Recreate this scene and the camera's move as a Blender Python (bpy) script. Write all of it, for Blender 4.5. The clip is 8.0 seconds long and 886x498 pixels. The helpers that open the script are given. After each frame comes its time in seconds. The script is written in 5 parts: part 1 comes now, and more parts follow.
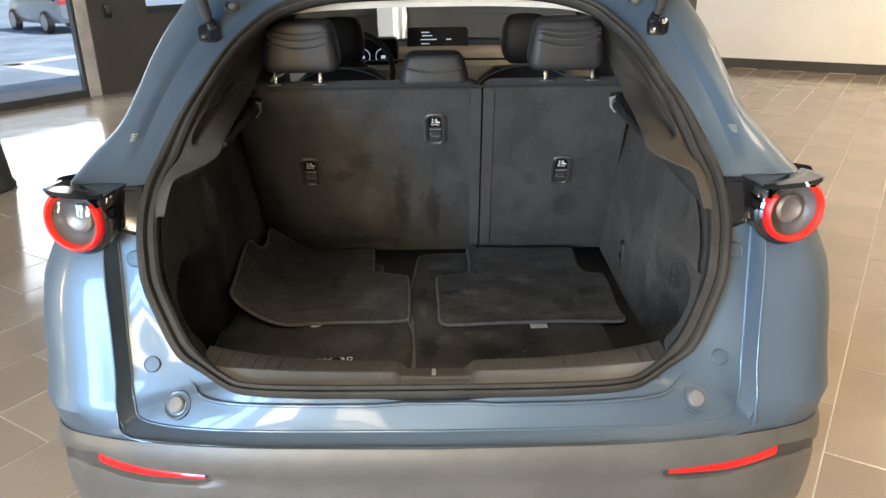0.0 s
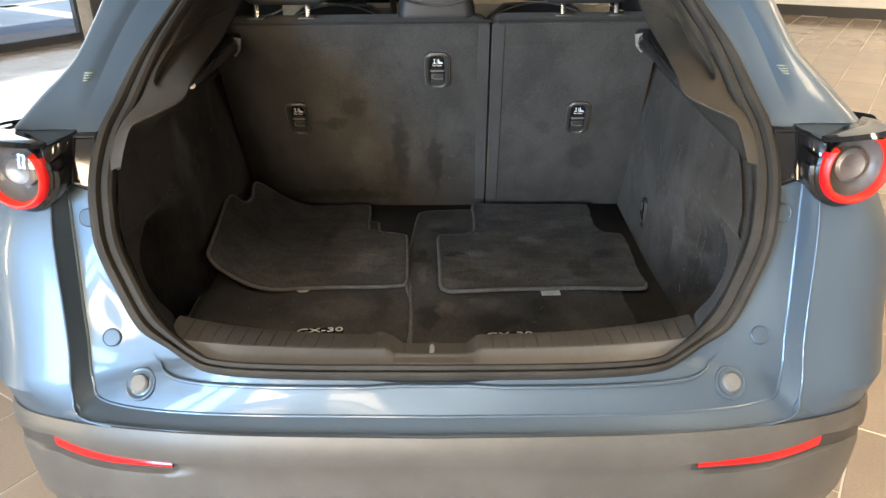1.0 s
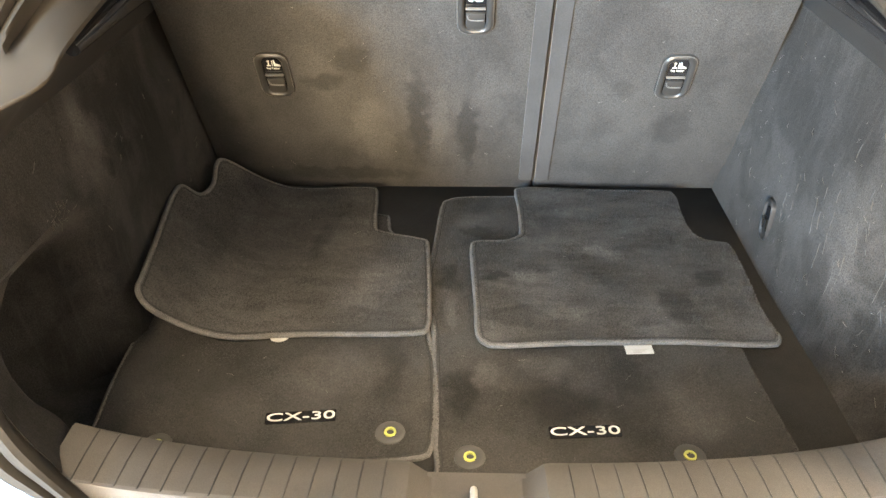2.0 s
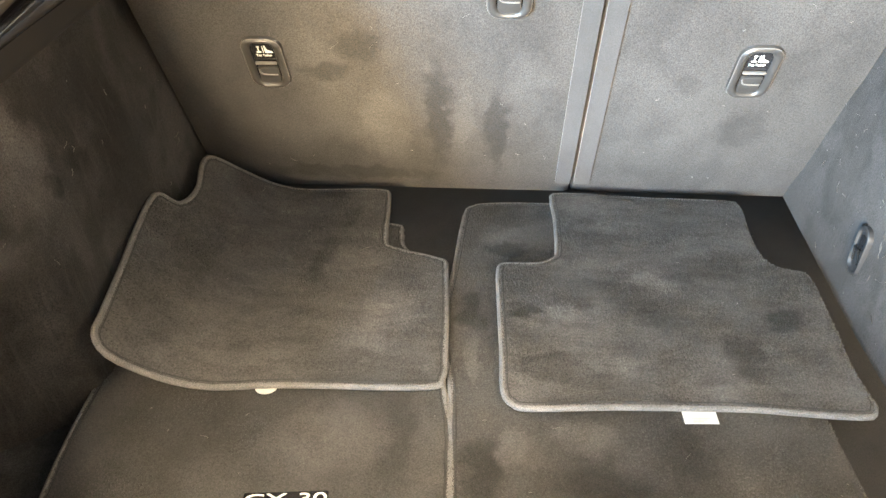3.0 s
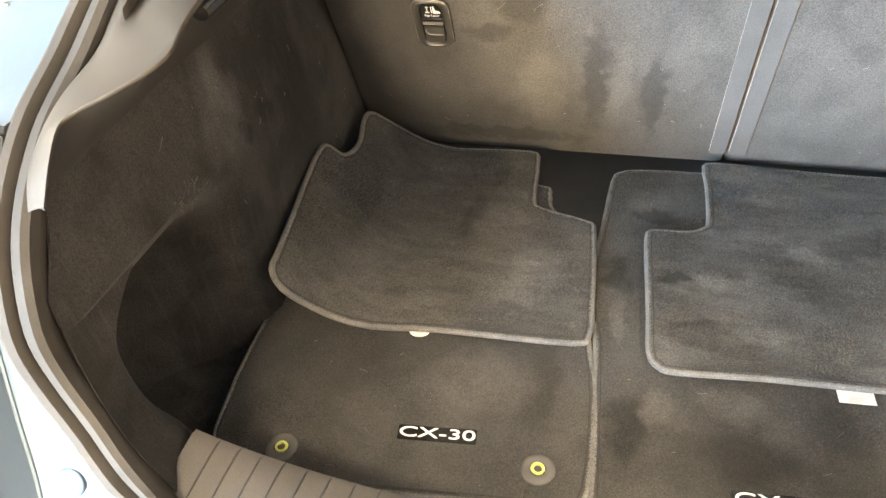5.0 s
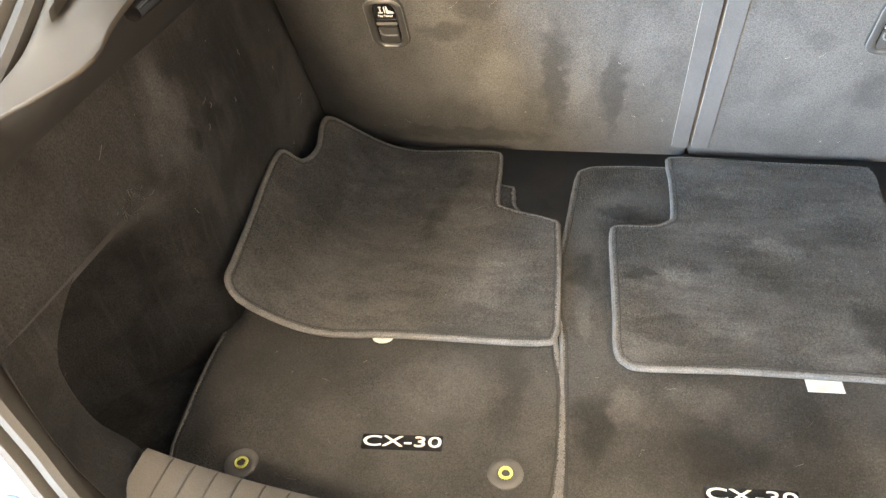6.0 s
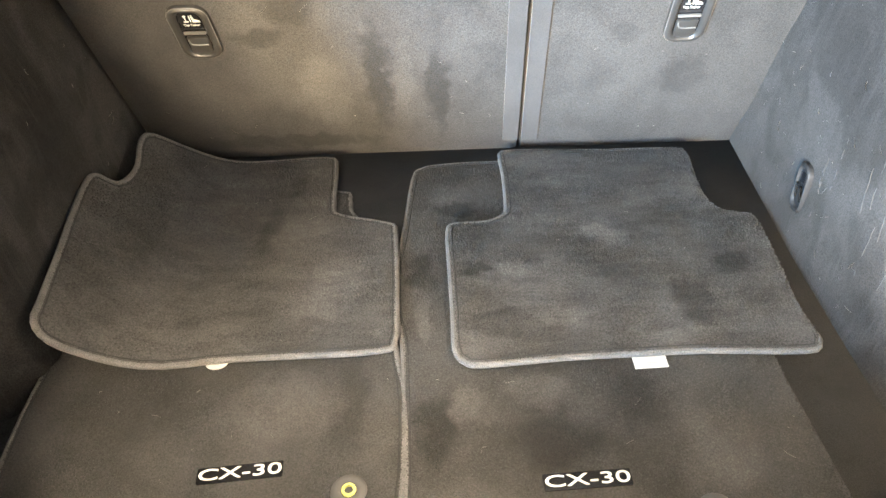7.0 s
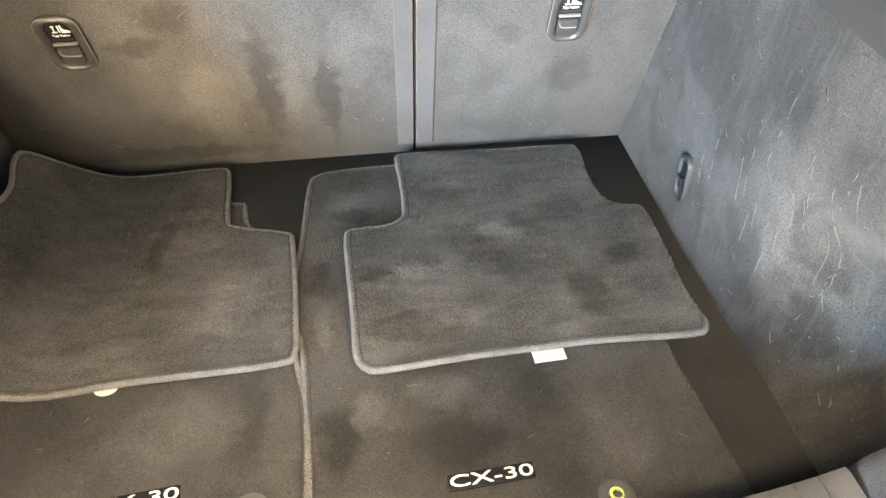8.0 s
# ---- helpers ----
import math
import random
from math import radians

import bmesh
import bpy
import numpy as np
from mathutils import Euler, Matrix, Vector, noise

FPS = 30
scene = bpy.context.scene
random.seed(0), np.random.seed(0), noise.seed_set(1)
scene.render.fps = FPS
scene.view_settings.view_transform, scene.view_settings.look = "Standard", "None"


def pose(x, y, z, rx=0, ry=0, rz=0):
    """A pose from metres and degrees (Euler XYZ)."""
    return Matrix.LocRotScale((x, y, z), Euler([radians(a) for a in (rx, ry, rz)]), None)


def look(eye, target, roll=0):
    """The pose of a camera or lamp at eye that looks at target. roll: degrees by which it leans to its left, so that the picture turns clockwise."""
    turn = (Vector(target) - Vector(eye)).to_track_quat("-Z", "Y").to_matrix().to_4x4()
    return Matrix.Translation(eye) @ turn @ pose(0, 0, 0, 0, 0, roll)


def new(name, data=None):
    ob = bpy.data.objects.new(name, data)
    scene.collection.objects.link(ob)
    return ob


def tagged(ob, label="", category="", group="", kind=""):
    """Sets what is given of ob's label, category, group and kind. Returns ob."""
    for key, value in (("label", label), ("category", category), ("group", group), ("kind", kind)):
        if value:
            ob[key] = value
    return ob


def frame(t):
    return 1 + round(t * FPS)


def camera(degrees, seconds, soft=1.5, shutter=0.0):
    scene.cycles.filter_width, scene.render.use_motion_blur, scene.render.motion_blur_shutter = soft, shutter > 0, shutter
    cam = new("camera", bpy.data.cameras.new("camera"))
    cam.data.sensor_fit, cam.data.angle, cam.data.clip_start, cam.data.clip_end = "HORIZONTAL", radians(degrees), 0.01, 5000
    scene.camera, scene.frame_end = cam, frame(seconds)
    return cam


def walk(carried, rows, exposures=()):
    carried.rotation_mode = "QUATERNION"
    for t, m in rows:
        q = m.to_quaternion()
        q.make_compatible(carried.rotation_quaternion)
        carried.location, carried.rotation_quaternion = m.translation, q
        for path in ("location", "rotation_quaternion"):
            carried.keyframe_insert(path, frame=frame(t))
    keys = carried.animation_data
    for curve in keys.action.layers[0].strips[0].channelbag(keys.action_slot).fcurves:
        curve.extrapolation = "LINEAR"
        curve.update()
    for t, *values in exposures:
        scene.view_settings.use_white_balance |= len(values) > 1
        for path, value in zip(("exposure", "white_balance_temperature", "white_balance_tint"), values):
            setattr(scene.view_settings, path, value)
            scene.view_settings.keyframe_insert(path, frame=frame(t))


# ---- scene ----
cam = camera(62.5, 8.0)
PATH = [
    (0, (0.033, -1.314, 1.504), (0.015, 0.55, 0.778), -1.0),
    (0.5, (0.045, -1.286, 1.49), (0.023, 0.561, 0.722), -0.9),
    (1, (0.042, -1.119, 1.447), (0.006, 0.691, 0.595), -0.8),
    (1.2, (0.009, -0.988, 1.444), (-0.035, 0.803, 0.554), -1.0),
    (1.5, (-0.021, -0.804, 1.442), (-0.077, 0.956, 0.495), -0.9),
    (1.7, (-0.014, -0.684, 1.422), (-0.075, 1.042, 0.414), -0.8),
    (2.8, (-0.016, -0.283, 1.373), (-0.123, 1.337, 0.206), -0.9),
    (3, (-0.018, -0.275, 1.375), (-0.149, 1.328, 0.185), -1.0),
    (3.5, (-0.035, -0.284, 1.368), (-0.237, 1.293, 0.155), -1.6),
    (4, (-0.05, -0.305, 1.37), (-0.368, 1.239, 0.139), -3.0),
    (4.5, (-0.063, -0.32, 1.381), (-0.463, 1.197, 0.14), -3.8),
    (4.7, (-0.065, -0.323, 1.391), (-0.49, 1.178, 0.14), -4.0),
    (5.8, (-0.049, -0.312, 1.36), (-0.484, 1.211, 0.14), -5.5),
    (6, (-0.043, -0.305, 1.363), (-0.428, 1.224, 0.132), -5.3),
    (6.5, (-0.013, -0.284, 1.363), (-0.233, 1.259, 0.11), -4.1),
    (7, (0.024, -0.274, 1.36), (-0.04, 1.28, 0.102), -3.3),
    (7.5, (0.054, -0.273, 1.355), (0.126, 1.28, 0.098), -2.4),
    (8, (0.054, -0.273, 1.356), (0.214, 1.276, 0.101), -1.3),
]

EXPOSURES = [(0, 0.14, 6500, 10), (0.5, 0.12, 6500, 10), (1.0, 0.34, 6700, 10), (1.5, 1.18, 7250, 10), (1.7, 1.6, 7100, 10), (2.8, 2.8, 7000, 10), (3.5, 2.9, 7000, 10), (4.5, 2.6, 6900, 10), (5.0, 2.65, 6850, 10), (6.0, 2.72, 6650, 10), (6.5, 2.83, 6600, 10), (7.0, 2.84, 6700, 10), (8.0, 2.75, 6900, 10)]
walk(cam, [(t, look(eye, target, roll)) for t, eye, target, roll in PATH], EXPOSURES)

# ---- world and sun ----
SUN_EL, SUN_AZ = 47.0, -10.0  # azimuth: where the sun stands, degrees from +x, anticlockwise
world = bpy.data.worlds.new("daylight")
scene.world = world
world.use_nodes = True
wn = world.node_tree.nodes
sky = wn.new("ShaderNodeTexSky")
sky.sky_type, sky.sun_disc = "NISHITA", False
sky.sun_elevation, sky.sun_rotation = radians(SUN_EL), radians(90 - SUN_AZ)
wn["Background"].inputs["Strength"].default_value = 0.15
world.node_tree.links.new(sky.outputs["Color"], wn["Background"].inputs["Color"])
sun = new("sun", bpy.data.lights.new("sun", "SUN"))
sun.data.energy, sun.data.angle, sun.data.color = 5.0, radians(0.5), (1.0, 0.95, 0.87)
sd = Vector((math.cos(radians(SUN_AZ)) * math.cos(radians(SUN_EL)), math.sin(radians(SUN_AZ)) * math.cos(radians(SUN_EL)), math.sin(radians(SUN_EL))))
sun.matrix_world = look(sd * 40, (0, 0, 0))

# the showroom stands turned against the car
ROOM_TURN = -32.0
ROOM = pose(0, 0, 0, 0, 0, ROOM_TURN)
U0, U1, V0, V1, HIGH = -8.17, 7.5, -8.5, 10.65, 3.7


def opening_lamp(u, v, z, width, height, turn, power, colour):
    """An added area lamp in a window's opening: it stands at (u, v, z) of the room and shines to its -Z."""
    lamp = new("window_light", bpy.data.lights.new("window_light", "AREA"))
    lamp.data.shape, lamp.data.size, lamp.data.size_y = "RECTANGLE", width, height
    lamp.data.energy, lamp.data.color = power, colour
    lamp.matrix_world = ROOM @ pose(u, v, z, 90, 0, turn)
    return lamp


# stands in for the bright outdoors and gives the tiles their glare
opening_lamp(U0 + 0.25, 3.1, 1.25, 2.6, 1.9, -90, 75, (0.88, 0.95, 1.0))
# narrow blue bars added behind the car for the boot's cool daylight
for u in (-0.9, 0.0):
    opening_lamp(u, V0 + 0.25, 1.9, 0.62, 3.1, 0, 575, (0.34, 0.64, 1.0))
# warm fill lamps added in the front window; no such source is known
opening_lamp(1.5, V0 + 0.25, 1.9, 0.9, 3.1, 0, 560, (1.0, 0.80, 0.52))
opening_lamp(-7.0, V0 + 0.25, 1.9, 1.0, 3.1, 0, 640, (1.0, 0.80, 0.50))
opening_lamp(3.5, V0 + 0.25, 1.6, 1.2, 3.0, 0, 480, (1.0, 0.80, 0.54))


# ---- materials ----
def material(name, colour, rough=0.5, metal=0.0, coat=0.0, vary=0.0, scale=4.0, grain=0.0, grain_scale=400.0, sheen=0.0, stretch=(1, 1, 1), rough_vary=0.0, second=None, stain=0.0, specular=0.5, random=0.0, streak=0.0, soft=0.15, patch=None, marks=(), coat_rough=0.04, tuft=0.0):
    """A node material: large cloudy variation towards a second colour, fine grain in colour and relief."""
    m = bpy.data.materials.new(name)
    m.use_nodes = True
    n, l = m.node_tree.nodes, m.node_tree.links
    b = n["Principled BSDF"]
    b.inputs["Base Color"].default_value = (*colour, 1)
    b.inputs["Roughness"].default_value = rough
    b.inputs["Metallic"].default_value = metal
    b.inputs["Coat Weight"].default_value = coat
    b.inputs["Coat Roughness"].default_value = coat_rough
    b.inputs["Sheen Weight"].default_value = sheen
    b.inputs["Sheen Roughness"].default_value = 0.5
    b.inputs["Specular IOR Level"].default_value = specular
    co = n.new("ShaderNodeTexCoord")
    mp = n.new("ShaderNodeMapping")
    mp.inputs["Scale"].default_value = stretch
    l.new(co.outputs["Object"], mp.inputs["Vector"])

    def cloud(size, detail=4.0, rough_=0.55):
        t = n.new("ShaderNodeTexNoise")
        t.inputs["Scale"].default_value, t.inputs["Detail"].default_value, t.inputs["Roughness"].default_value = size, detail, rough_
        l.new(mp.outputs["Vector"], t.inputs["Vector"])
        return t.outputs["Fac"]

    def ramp(fac, a, c, low=0.35, high=0.65):
        r = n.new("ShaderNodeMapRange")
        r.interpolation_type = "SMOOTHSTEP"
        for key, value in (("From Min", low), ("From Max", high), ("To Min", a), ("To Max", c)):
            r.inputs[key].default_value = value
        l.new(fac, r.inputs["Value"])
        return r.outputs["Result"]

    def mix(fac, a, c):
        x = n.new("ShaderNodeMix")
        x.data_type = "RGBA"
        l.new(fac, x.inputs["Factor"])
        for slot, value in (("A", a), ("B", c)):
            if isinstance(value, tuple):
                x.inputs[6 if slot == "A" else 7].default_value = (*value, 1)
            else:
                l.new(value, x.inputs[6 if slot == "A" else 7])
        return x.outputs[2]

    out = None
    if vary:
        other = second or tuple(min(1, c * (1 + vary)) for c in colour)
        low = colour if second else tuple(c * (1 - vary) for c in colour)
        out = mix(ramp(cloud(scale, 5.0, 0.6), 0, 1, 0.5 - soft, 0.5 + soft), low, other)
    if stain:
        base = out if out is not None else colour
        out = mix(ramp(cloud(scale * 2.7, 6.0, 0.65), 0, stain, 0.5, 0.72), base, tuple(min(1, c * 1.8 + 0.01) for c in colour))
    if grain:
        base = out if out is not None else colour
        f = cloud(grain_scale, 2.0, 0.6)
        dark = n.new("ShaderNodeMix")
        dark.data_type, dark.blend_type = "RGBA", "MULTIPLY"
        dark.inputs["Factor"].default_value = 1.0
        g = n.new("ShaderNodeMapRange")
        for key, value in (("From Min", 0.3), ("From Max", 0.7), ("To Min", 1 - grain), ("To Max", 1 + grain)):
            g.inputs[key].default_value = value
        l.new(f, g.inputs["Value"])
        if isinstance(base, tuple):
            dark.inputs[6].default_value = (*base, 1)
        else:
            l.new(base, dark.inputs[6])
        l.new(g.outputs["Result"], dark.inputs[7])
        out = dark.outputs[2]
        bump = n.new("ShaderNodeBump")
        bump.inputs["Strength"].default_value, bump.inputs["Distance"].default_value = min(1.0, grain * 1.2), 0.001
        l.new(f, bump.inputs["Height"])
        l.new(bump.outputs["Normal"], b.inputs["Normal"])
    if patch:  # soft nap marks: size, strength, stretch
        mp3 = n.new("ShaderNodeMapping")
        mp3.inputs["Scale"].default_value = patch[2]
        l.new(co.outputs["Object"], mp3.inputs["Vector"])
        t3 = n.new("ShaderNodeTexNoise")
        t3.inputs["Scale"].default_value, t3.inputs["Detail"].default_value, t3.inputs["Distortion"].default_value = patch[0], 2.5, 0.6
        l.new(mp3.outputs["Vector"], t3.inputs["Vector"])
        nap = n.new("ShaderNodeMix")
        nap.data_type, nap.blend_type = "RGBA", "MULTIPLY"
        nap.inputs["Factor"].default_value = 1.0
        l.new(out, nap.inputs[6])
        l.new(ramp(t3.outputs["Fac"], 1 - patch[1], 1 + 0.6 * patch[1], 0.37, 0.60), nap.inputs[7])
        out = nap.outputs[2]
    if marks:  # brushed nap and darker edges: centre, half sizes, lighter or darker by that share
        wob = n.new("ShaderNodeTexNoise")
        wob.inputs["Scale"].default_value, wob.inputs["Detail"].default_value = 24.0, 5.0
        l.new(co.outputs["Object"], wob.inputs["Vector"])
        amp = n.new("ShaderNodeVectorMath")
        amp.operation = "MULTIPLY_ADD"
        amp.inputs[1].default_value, amp.inputs[2].default_value = (.065, .065, .065), (-.0325, -.0325, -.0325)
        l.new(wob.outputs["Color"], amp.inputs[0])
        moved = n.new("ShaderNodeVectorMath")
        l.new(co.outputs["Object"], moved.inputs[0])
        l.new(amp.outputs[0], moved.inputs[1])
        total = None
        for centre, half, share in marks:
            away = n.new("ShaderNodeVectorMath")
            away.operation = "SUBTRACT"
            l.new(moved.outputs[0], away.inputs[0])
            away.inputs[1].default_value = centre
            size = n.new("ShaderNodeVectorMath")
            size.operation = "DIVIDE"
            l.new(away.outputs[0], size.inputs[0])
            size.inputs[1].default_value = half
            far_ = n.new("ShaderNodeVectorMath")
            far_.operation = "LENGTH"
            l.new(size.outputs[0], far_.inputs[0])
            here = ramp(far_.outputs["Value"], share, 0.0, 0.5, 1.12)
            add = n.new("ShaderNodeMath")
            l.new(here, add.inputs[0])
            if total is None:
                add.inputs[1].default_value = 1.0
            else:
                l.new(total, add.inputs[1])
            total = add.outputs[0]
        brushed = n.new("ShaderNodeMix")
        brushed.data_type, brushed.blend_type = "RGBA", "MULTIPLY"
        brushed.inputs["Factor"].default_value = 1.0
        l.new(out, brushed.inputs[6])
        l.new(total, brushed.inputs[7])
        out = brushed.outputs[2]
    if streak:  # fine upright brush marks
        mp2 = n.new("ShaderNodeMapping")
        mp2.inputs["Scale"].default_value = (130, 130, 9)
        l.new(co.outputs["Object"], mp2.inputs["Vector"])
        t2 = n.new("ShaderNodeTexNoise")
        t2.inputs["Scale"].default_value, t2.inputs["Detail"].default_value = 1.0, 3.0
        l.new(mp2.outputs["Vector"], t2.inputs["Vector"])
        out = mix(ramp(t2.outputs["Fac"], 0, streak, 0.52, 0.72), out, tuple(c * 2.6 for c in colour))
    if tuft:  # every tuft of the pile takes the light a little differently
        geo = n.new("ShaderNodeNewGeometry")
        each = n.new("ShaderNodeMix")
        each.data_type, each.blend_type = "RGBA", "MULTIPLY"
        each.inputs["Factor"].default_value = 1.0
        l.new(out, each.inputs[6])
        l.new(ramp(geo.outputs["Random Per Island"], 1 - tuft, 1 + tuft, 0.0, 1.0), each.inputs[7])
        out = each.outputs[2]
    if random:
        info = n.new("ShaderNodeObjectInfo")
        hsv = n.new("ShaderNodeHueSaturation")
        span = n.new("ShaderNodeMapRange")
        span.inputs["To Min"].default_value, span.inputs["To Max"].default_value = 1 - random, 1 + random
        l.new(info.outputs["Random"], span.inputs["Value"])
        l.new(span.outputs["Result"], hsv.inputs["Value"])
        l.new(out, hsv.inputs["Color"])
        out = hsv.outputs["Color"]
    if out is not None:
        l.new(out, b.inputs["Base Color"])
    if rough_vary:
        l.new(ramp(cloud(scale * 1.7), max(0, rough - rough_vary), min(1, rough + rough_vary)), b.inputs["Roughness"])
    return m


def glass(name, tint, rough=0.0, ior=1.45):
    m = bpy.data.materials.new(name)
    m.use_nodes = True
    n, l = m.node_tree.nodes, m.node_tree.links
    b = n["Principled BSDF"]
    b.inputs["Base Color"].default_value = (*tint, 1)
    b.inputs["Roughness"].default_value = rough
    b.inputs["Transmission Weight"].default_value = 1.0
    b.inputs["IOR"].default_value = ior
    return m


def glowing(name, colour, strength):
    m = bpy.data.materials.new(name)
    m.use_nodes = True
    b = m.node_tree.nodes["Principled BSDF"]
    b.inputs["Base Color"].default_value = (*colour, 1)
    b.inputs["Emission Color"].default_value = (*colour, 1)
    b.inputs["Emission Strength"].default_value = strength
    return m


PAINT = material("blue_grey_metallic_paint", (0.074, 0.103, 0.138), 0.46, metal=0.45, specular=0.2, coat=0.20, coat_rough=0.06, vary=0.05, scale=3.0, grain=0.10, grain_scale=1600)
CLADDING = material("grey_plastic_cladding", (0.066, 0.063, 0.059), 0.45, vary=0.12, scale=6, grain=0.2, grain_scale=900)
RUBBER = material("black_rubber", (0.030, 0.029, 0.028), 0.48, vary=0.3, scale=9, grain=0.12, grain_scale=700)
SILL_PLASTIC = material("dark_textured_plastic", (0.092, 0.088, 0.084), 0.5, vary=0.12, scale=8, grain=0.22, grain_scale=1100)
BRIGHT_LINE_PLASTIC = material("bright_line_plastic", (0.10, 0.098, 0.094), 0.3, vary=0.1, scale=20)
SILL_TREAD = material("ribbed_tread_plastic", (0.062, 0.058, 0.053), 0.6, vary=0.12, scale=8, grain=0.3, grain_scale=900)
TRIM_PLASTIC = material("charcoal_trim_plastic", (0.033, 0.0284, 0.0226), 0.65, specular=0.3, vary=0.1, scale=5, grain=0.2, grain_scale=1200)
SEAL_RUBBER = material("worn_black_seal_rubber", (0.029, 0.0268, 0.024), 0.75, specular=0.2, vary=0.2, scale=9, grain=0.12, grain_scale=700)
SMOOTH_FELT = material("smooth_black_felt", (0.0095, 0.0092, 0.0092), 0.8, vary=0.2, scale=6, grain=0.2, grain_scale=700)
CLIP_METAL = material("dull_zinc", (0.20, 0.20, 0.195), 0.5, metal=0.2, vary=0.15, scale=30)
SATIN_BLACK = material("satin_black_plastic", (0.011, 0.011, 0.011), 0.24, vary=0.2, scale=12)
LATCH_PLASTIC = material("dark_grey_satin_plastic", (0.024, 0.0235, 0.023), 0.38, vary=0.12, scale=20, grain=0.12, grain_scale=900)
GLOSS_BLACK = material("piano_black_plastic", (0.010, 0.010, 0.011), 0.09, coat=0.2, vary=0.3, scale=9)
# includes a tall darker zone on the left wall towards the seat
CARPET_MARKS = (((.55, .44, .82), (.2, .13, .15), .28), ((.55, .50, .69), (.2, .07, .05), .18), ((.55, .32, .70), (.2, .035, .05), -.40), ((.55, .21, .80), (.2, .05, .10), -.15), ((.55, .60, .83), (.2, .05, .10), .2),
                ((-.56, .42, .96), (.2, .06, .09), 1.15), ((-.56, .46, .86), (.2, .05, .05), .35), ((-.56, .455, .91), (.2, .022, .02), -.75), ((-.56, .53, .90), (.2, .025, .03), -.45), ((-.56, .33, .88), (.2, .05, .05), .25), ((-.56, .62, .85), (.2, .07, .2), -.35))
CARPET = material("black_trunk_carpet", (0.0190, 0.0184, 0.0182), 0.95, vary=0.18, scale=6.0, grain=0.50, grain_scale=480, sheen=0.05, stretch=(1.2, 1.2, 0.9), stain=0.12, streak=0.18, patch=(12.0, 0.30, (1, 1, 0.8)), specular=0.06, marks=CARPET_MARKS)
# includes a darker strip along the foot and a darker left edge
SEAT_MARKS = (((-.112, .84, .83), (.026, .4, .13), -0.41), ((-.016, .85, .785), (.022, .4, .11), -0.36), ((-.207, .85, .80), (.055, .4, .10), 0.36), ((-.068, .85, .82), (.020, .4, .09), 0.26), ((-.29, .8, .918), (.05, .4, .022), -0.34), ((-.53, .85, .80), (.06, .4, .15), -0.30),
              ((-.40, .85, .77), (.09, .4, .06), 0.19), ((-.30, .9, .675), (.20, .4, .022), -0.34), ((.39, .85, .80), (.05, .4, .05), -0.17), ((.287, .85, .745), (.12, .4, .05), 0.22), ((.03, .83, .87), (.03, .4, .08), 0.14), ((-.23, .78, .97), (.05, .4, .03), -0.19), ((.28, .8, .9), (.03, .4, .02), -0.19))
SEAT_CARPET = material("black_seat_back_carpet", (0.034, 0.0332, 0.0328), 0.95, vary=0.10, scale=6.5, grain=0.40, grain_scale=520, sheen=0.06, stretch=(1.2, 1, 0.8), stain=0.10, soft=0.14, patch=(7.0, 0.13, (1.2, 0.7, 0.7)), specular=0.06, marks=SEAT_MARKS)
BOARD_CARPET = material("black_needle_felt", (0.0235, 0.0229, 0.0224), 0.95, vary=0.2, scale=7, grain=0.3, grain_scale=700, sheen=0.03, specular=0.06)
FRONT_MARKS = (((-.045, .574, .63), (.022, .05, .3), -0.47), ((-.04, .48, .63), (.018, .05, .3), 0.55), ((-.02, .287, .63), (.03, .06, .3), -0.43), ((.109, .345, .63), (.05, .035, .3), 0.41), ((.01, .73, .63), (.05, .02, .3), -0.47), ((0, .775, .63), (.04, .03, .3), 0.32), ((.122, .27, .63), (.06, .06, .3), -0.39), ((.324, .258, .63), (.05, .07, .3), 0.41), ((.02, .33, .63), (.03, .03, .3), 0.41), ((.24, .33, .63), (.04, .05, .3), -0.27),
               ((-.43, .35, .63), (.11, .09, .3), -0.37), ((-.45, .22, .63), (.10, .07, .3), -0.26), ((-.225, .33, .63), (.10, .06, .3), 0.41), ((-.13, .33, .63), (.03, .09, .3), -0.16))
MAT_PILE = material("charcoal_mat_pile", (0.0340, 0.0330, 0.0318), 0.95, vary=0.12, scale=9.0, grain=0.34, grain_scale=520, sheen=0.06, stain=0.12, soft=0.14, patch=(9.0, 0.12, (1, 1, 1)), specular=0.06, marks=FRONT_MARKS, tuft=0.16)
# includes a darker band along the left mat's curled edge
REAR_MARKS = (((.04, .562, .64), (.03, .018, .3), -0.53), ((.10, .56, .64), (.04, .03, .3), 0.39), ((.242, .637, .64), (.05, .025, .3), 0.53), ((.345, .48, .64), (.035, .05, .3), -0.42), ((.42, .56, .64), (.035, .025, .3), -0.48), ((.157, .463, .64), (.05, .03, .3), 0.39), ((.06, .455, .64), (.05, .03, .3), -0.30), ((.24, .555, .64), (.05, .035, .3), -0.26), ((.36, .68, .64), (.05, .05, .3), -0.24), ((.20, .78, .64), (.08, .02, .3), 0.24), ((.30, .42, .64), (.08, .02, .3), 0.22),
              ((-.296, .68, .64), (.025, .07, .3), -0.36), ((-.265, .80, .64), (.02, .05, .3), -0.36), ((-.17, .55, .64), (.05, .09, .3), 0.35), ((-.49, .65, .66), (.04, .18, .3), -0.20), ((-.36, .79, .64), (.05, .05, .3), 0.22), ((-.34, .52, .64), (.10, .08, .3), -0.15))
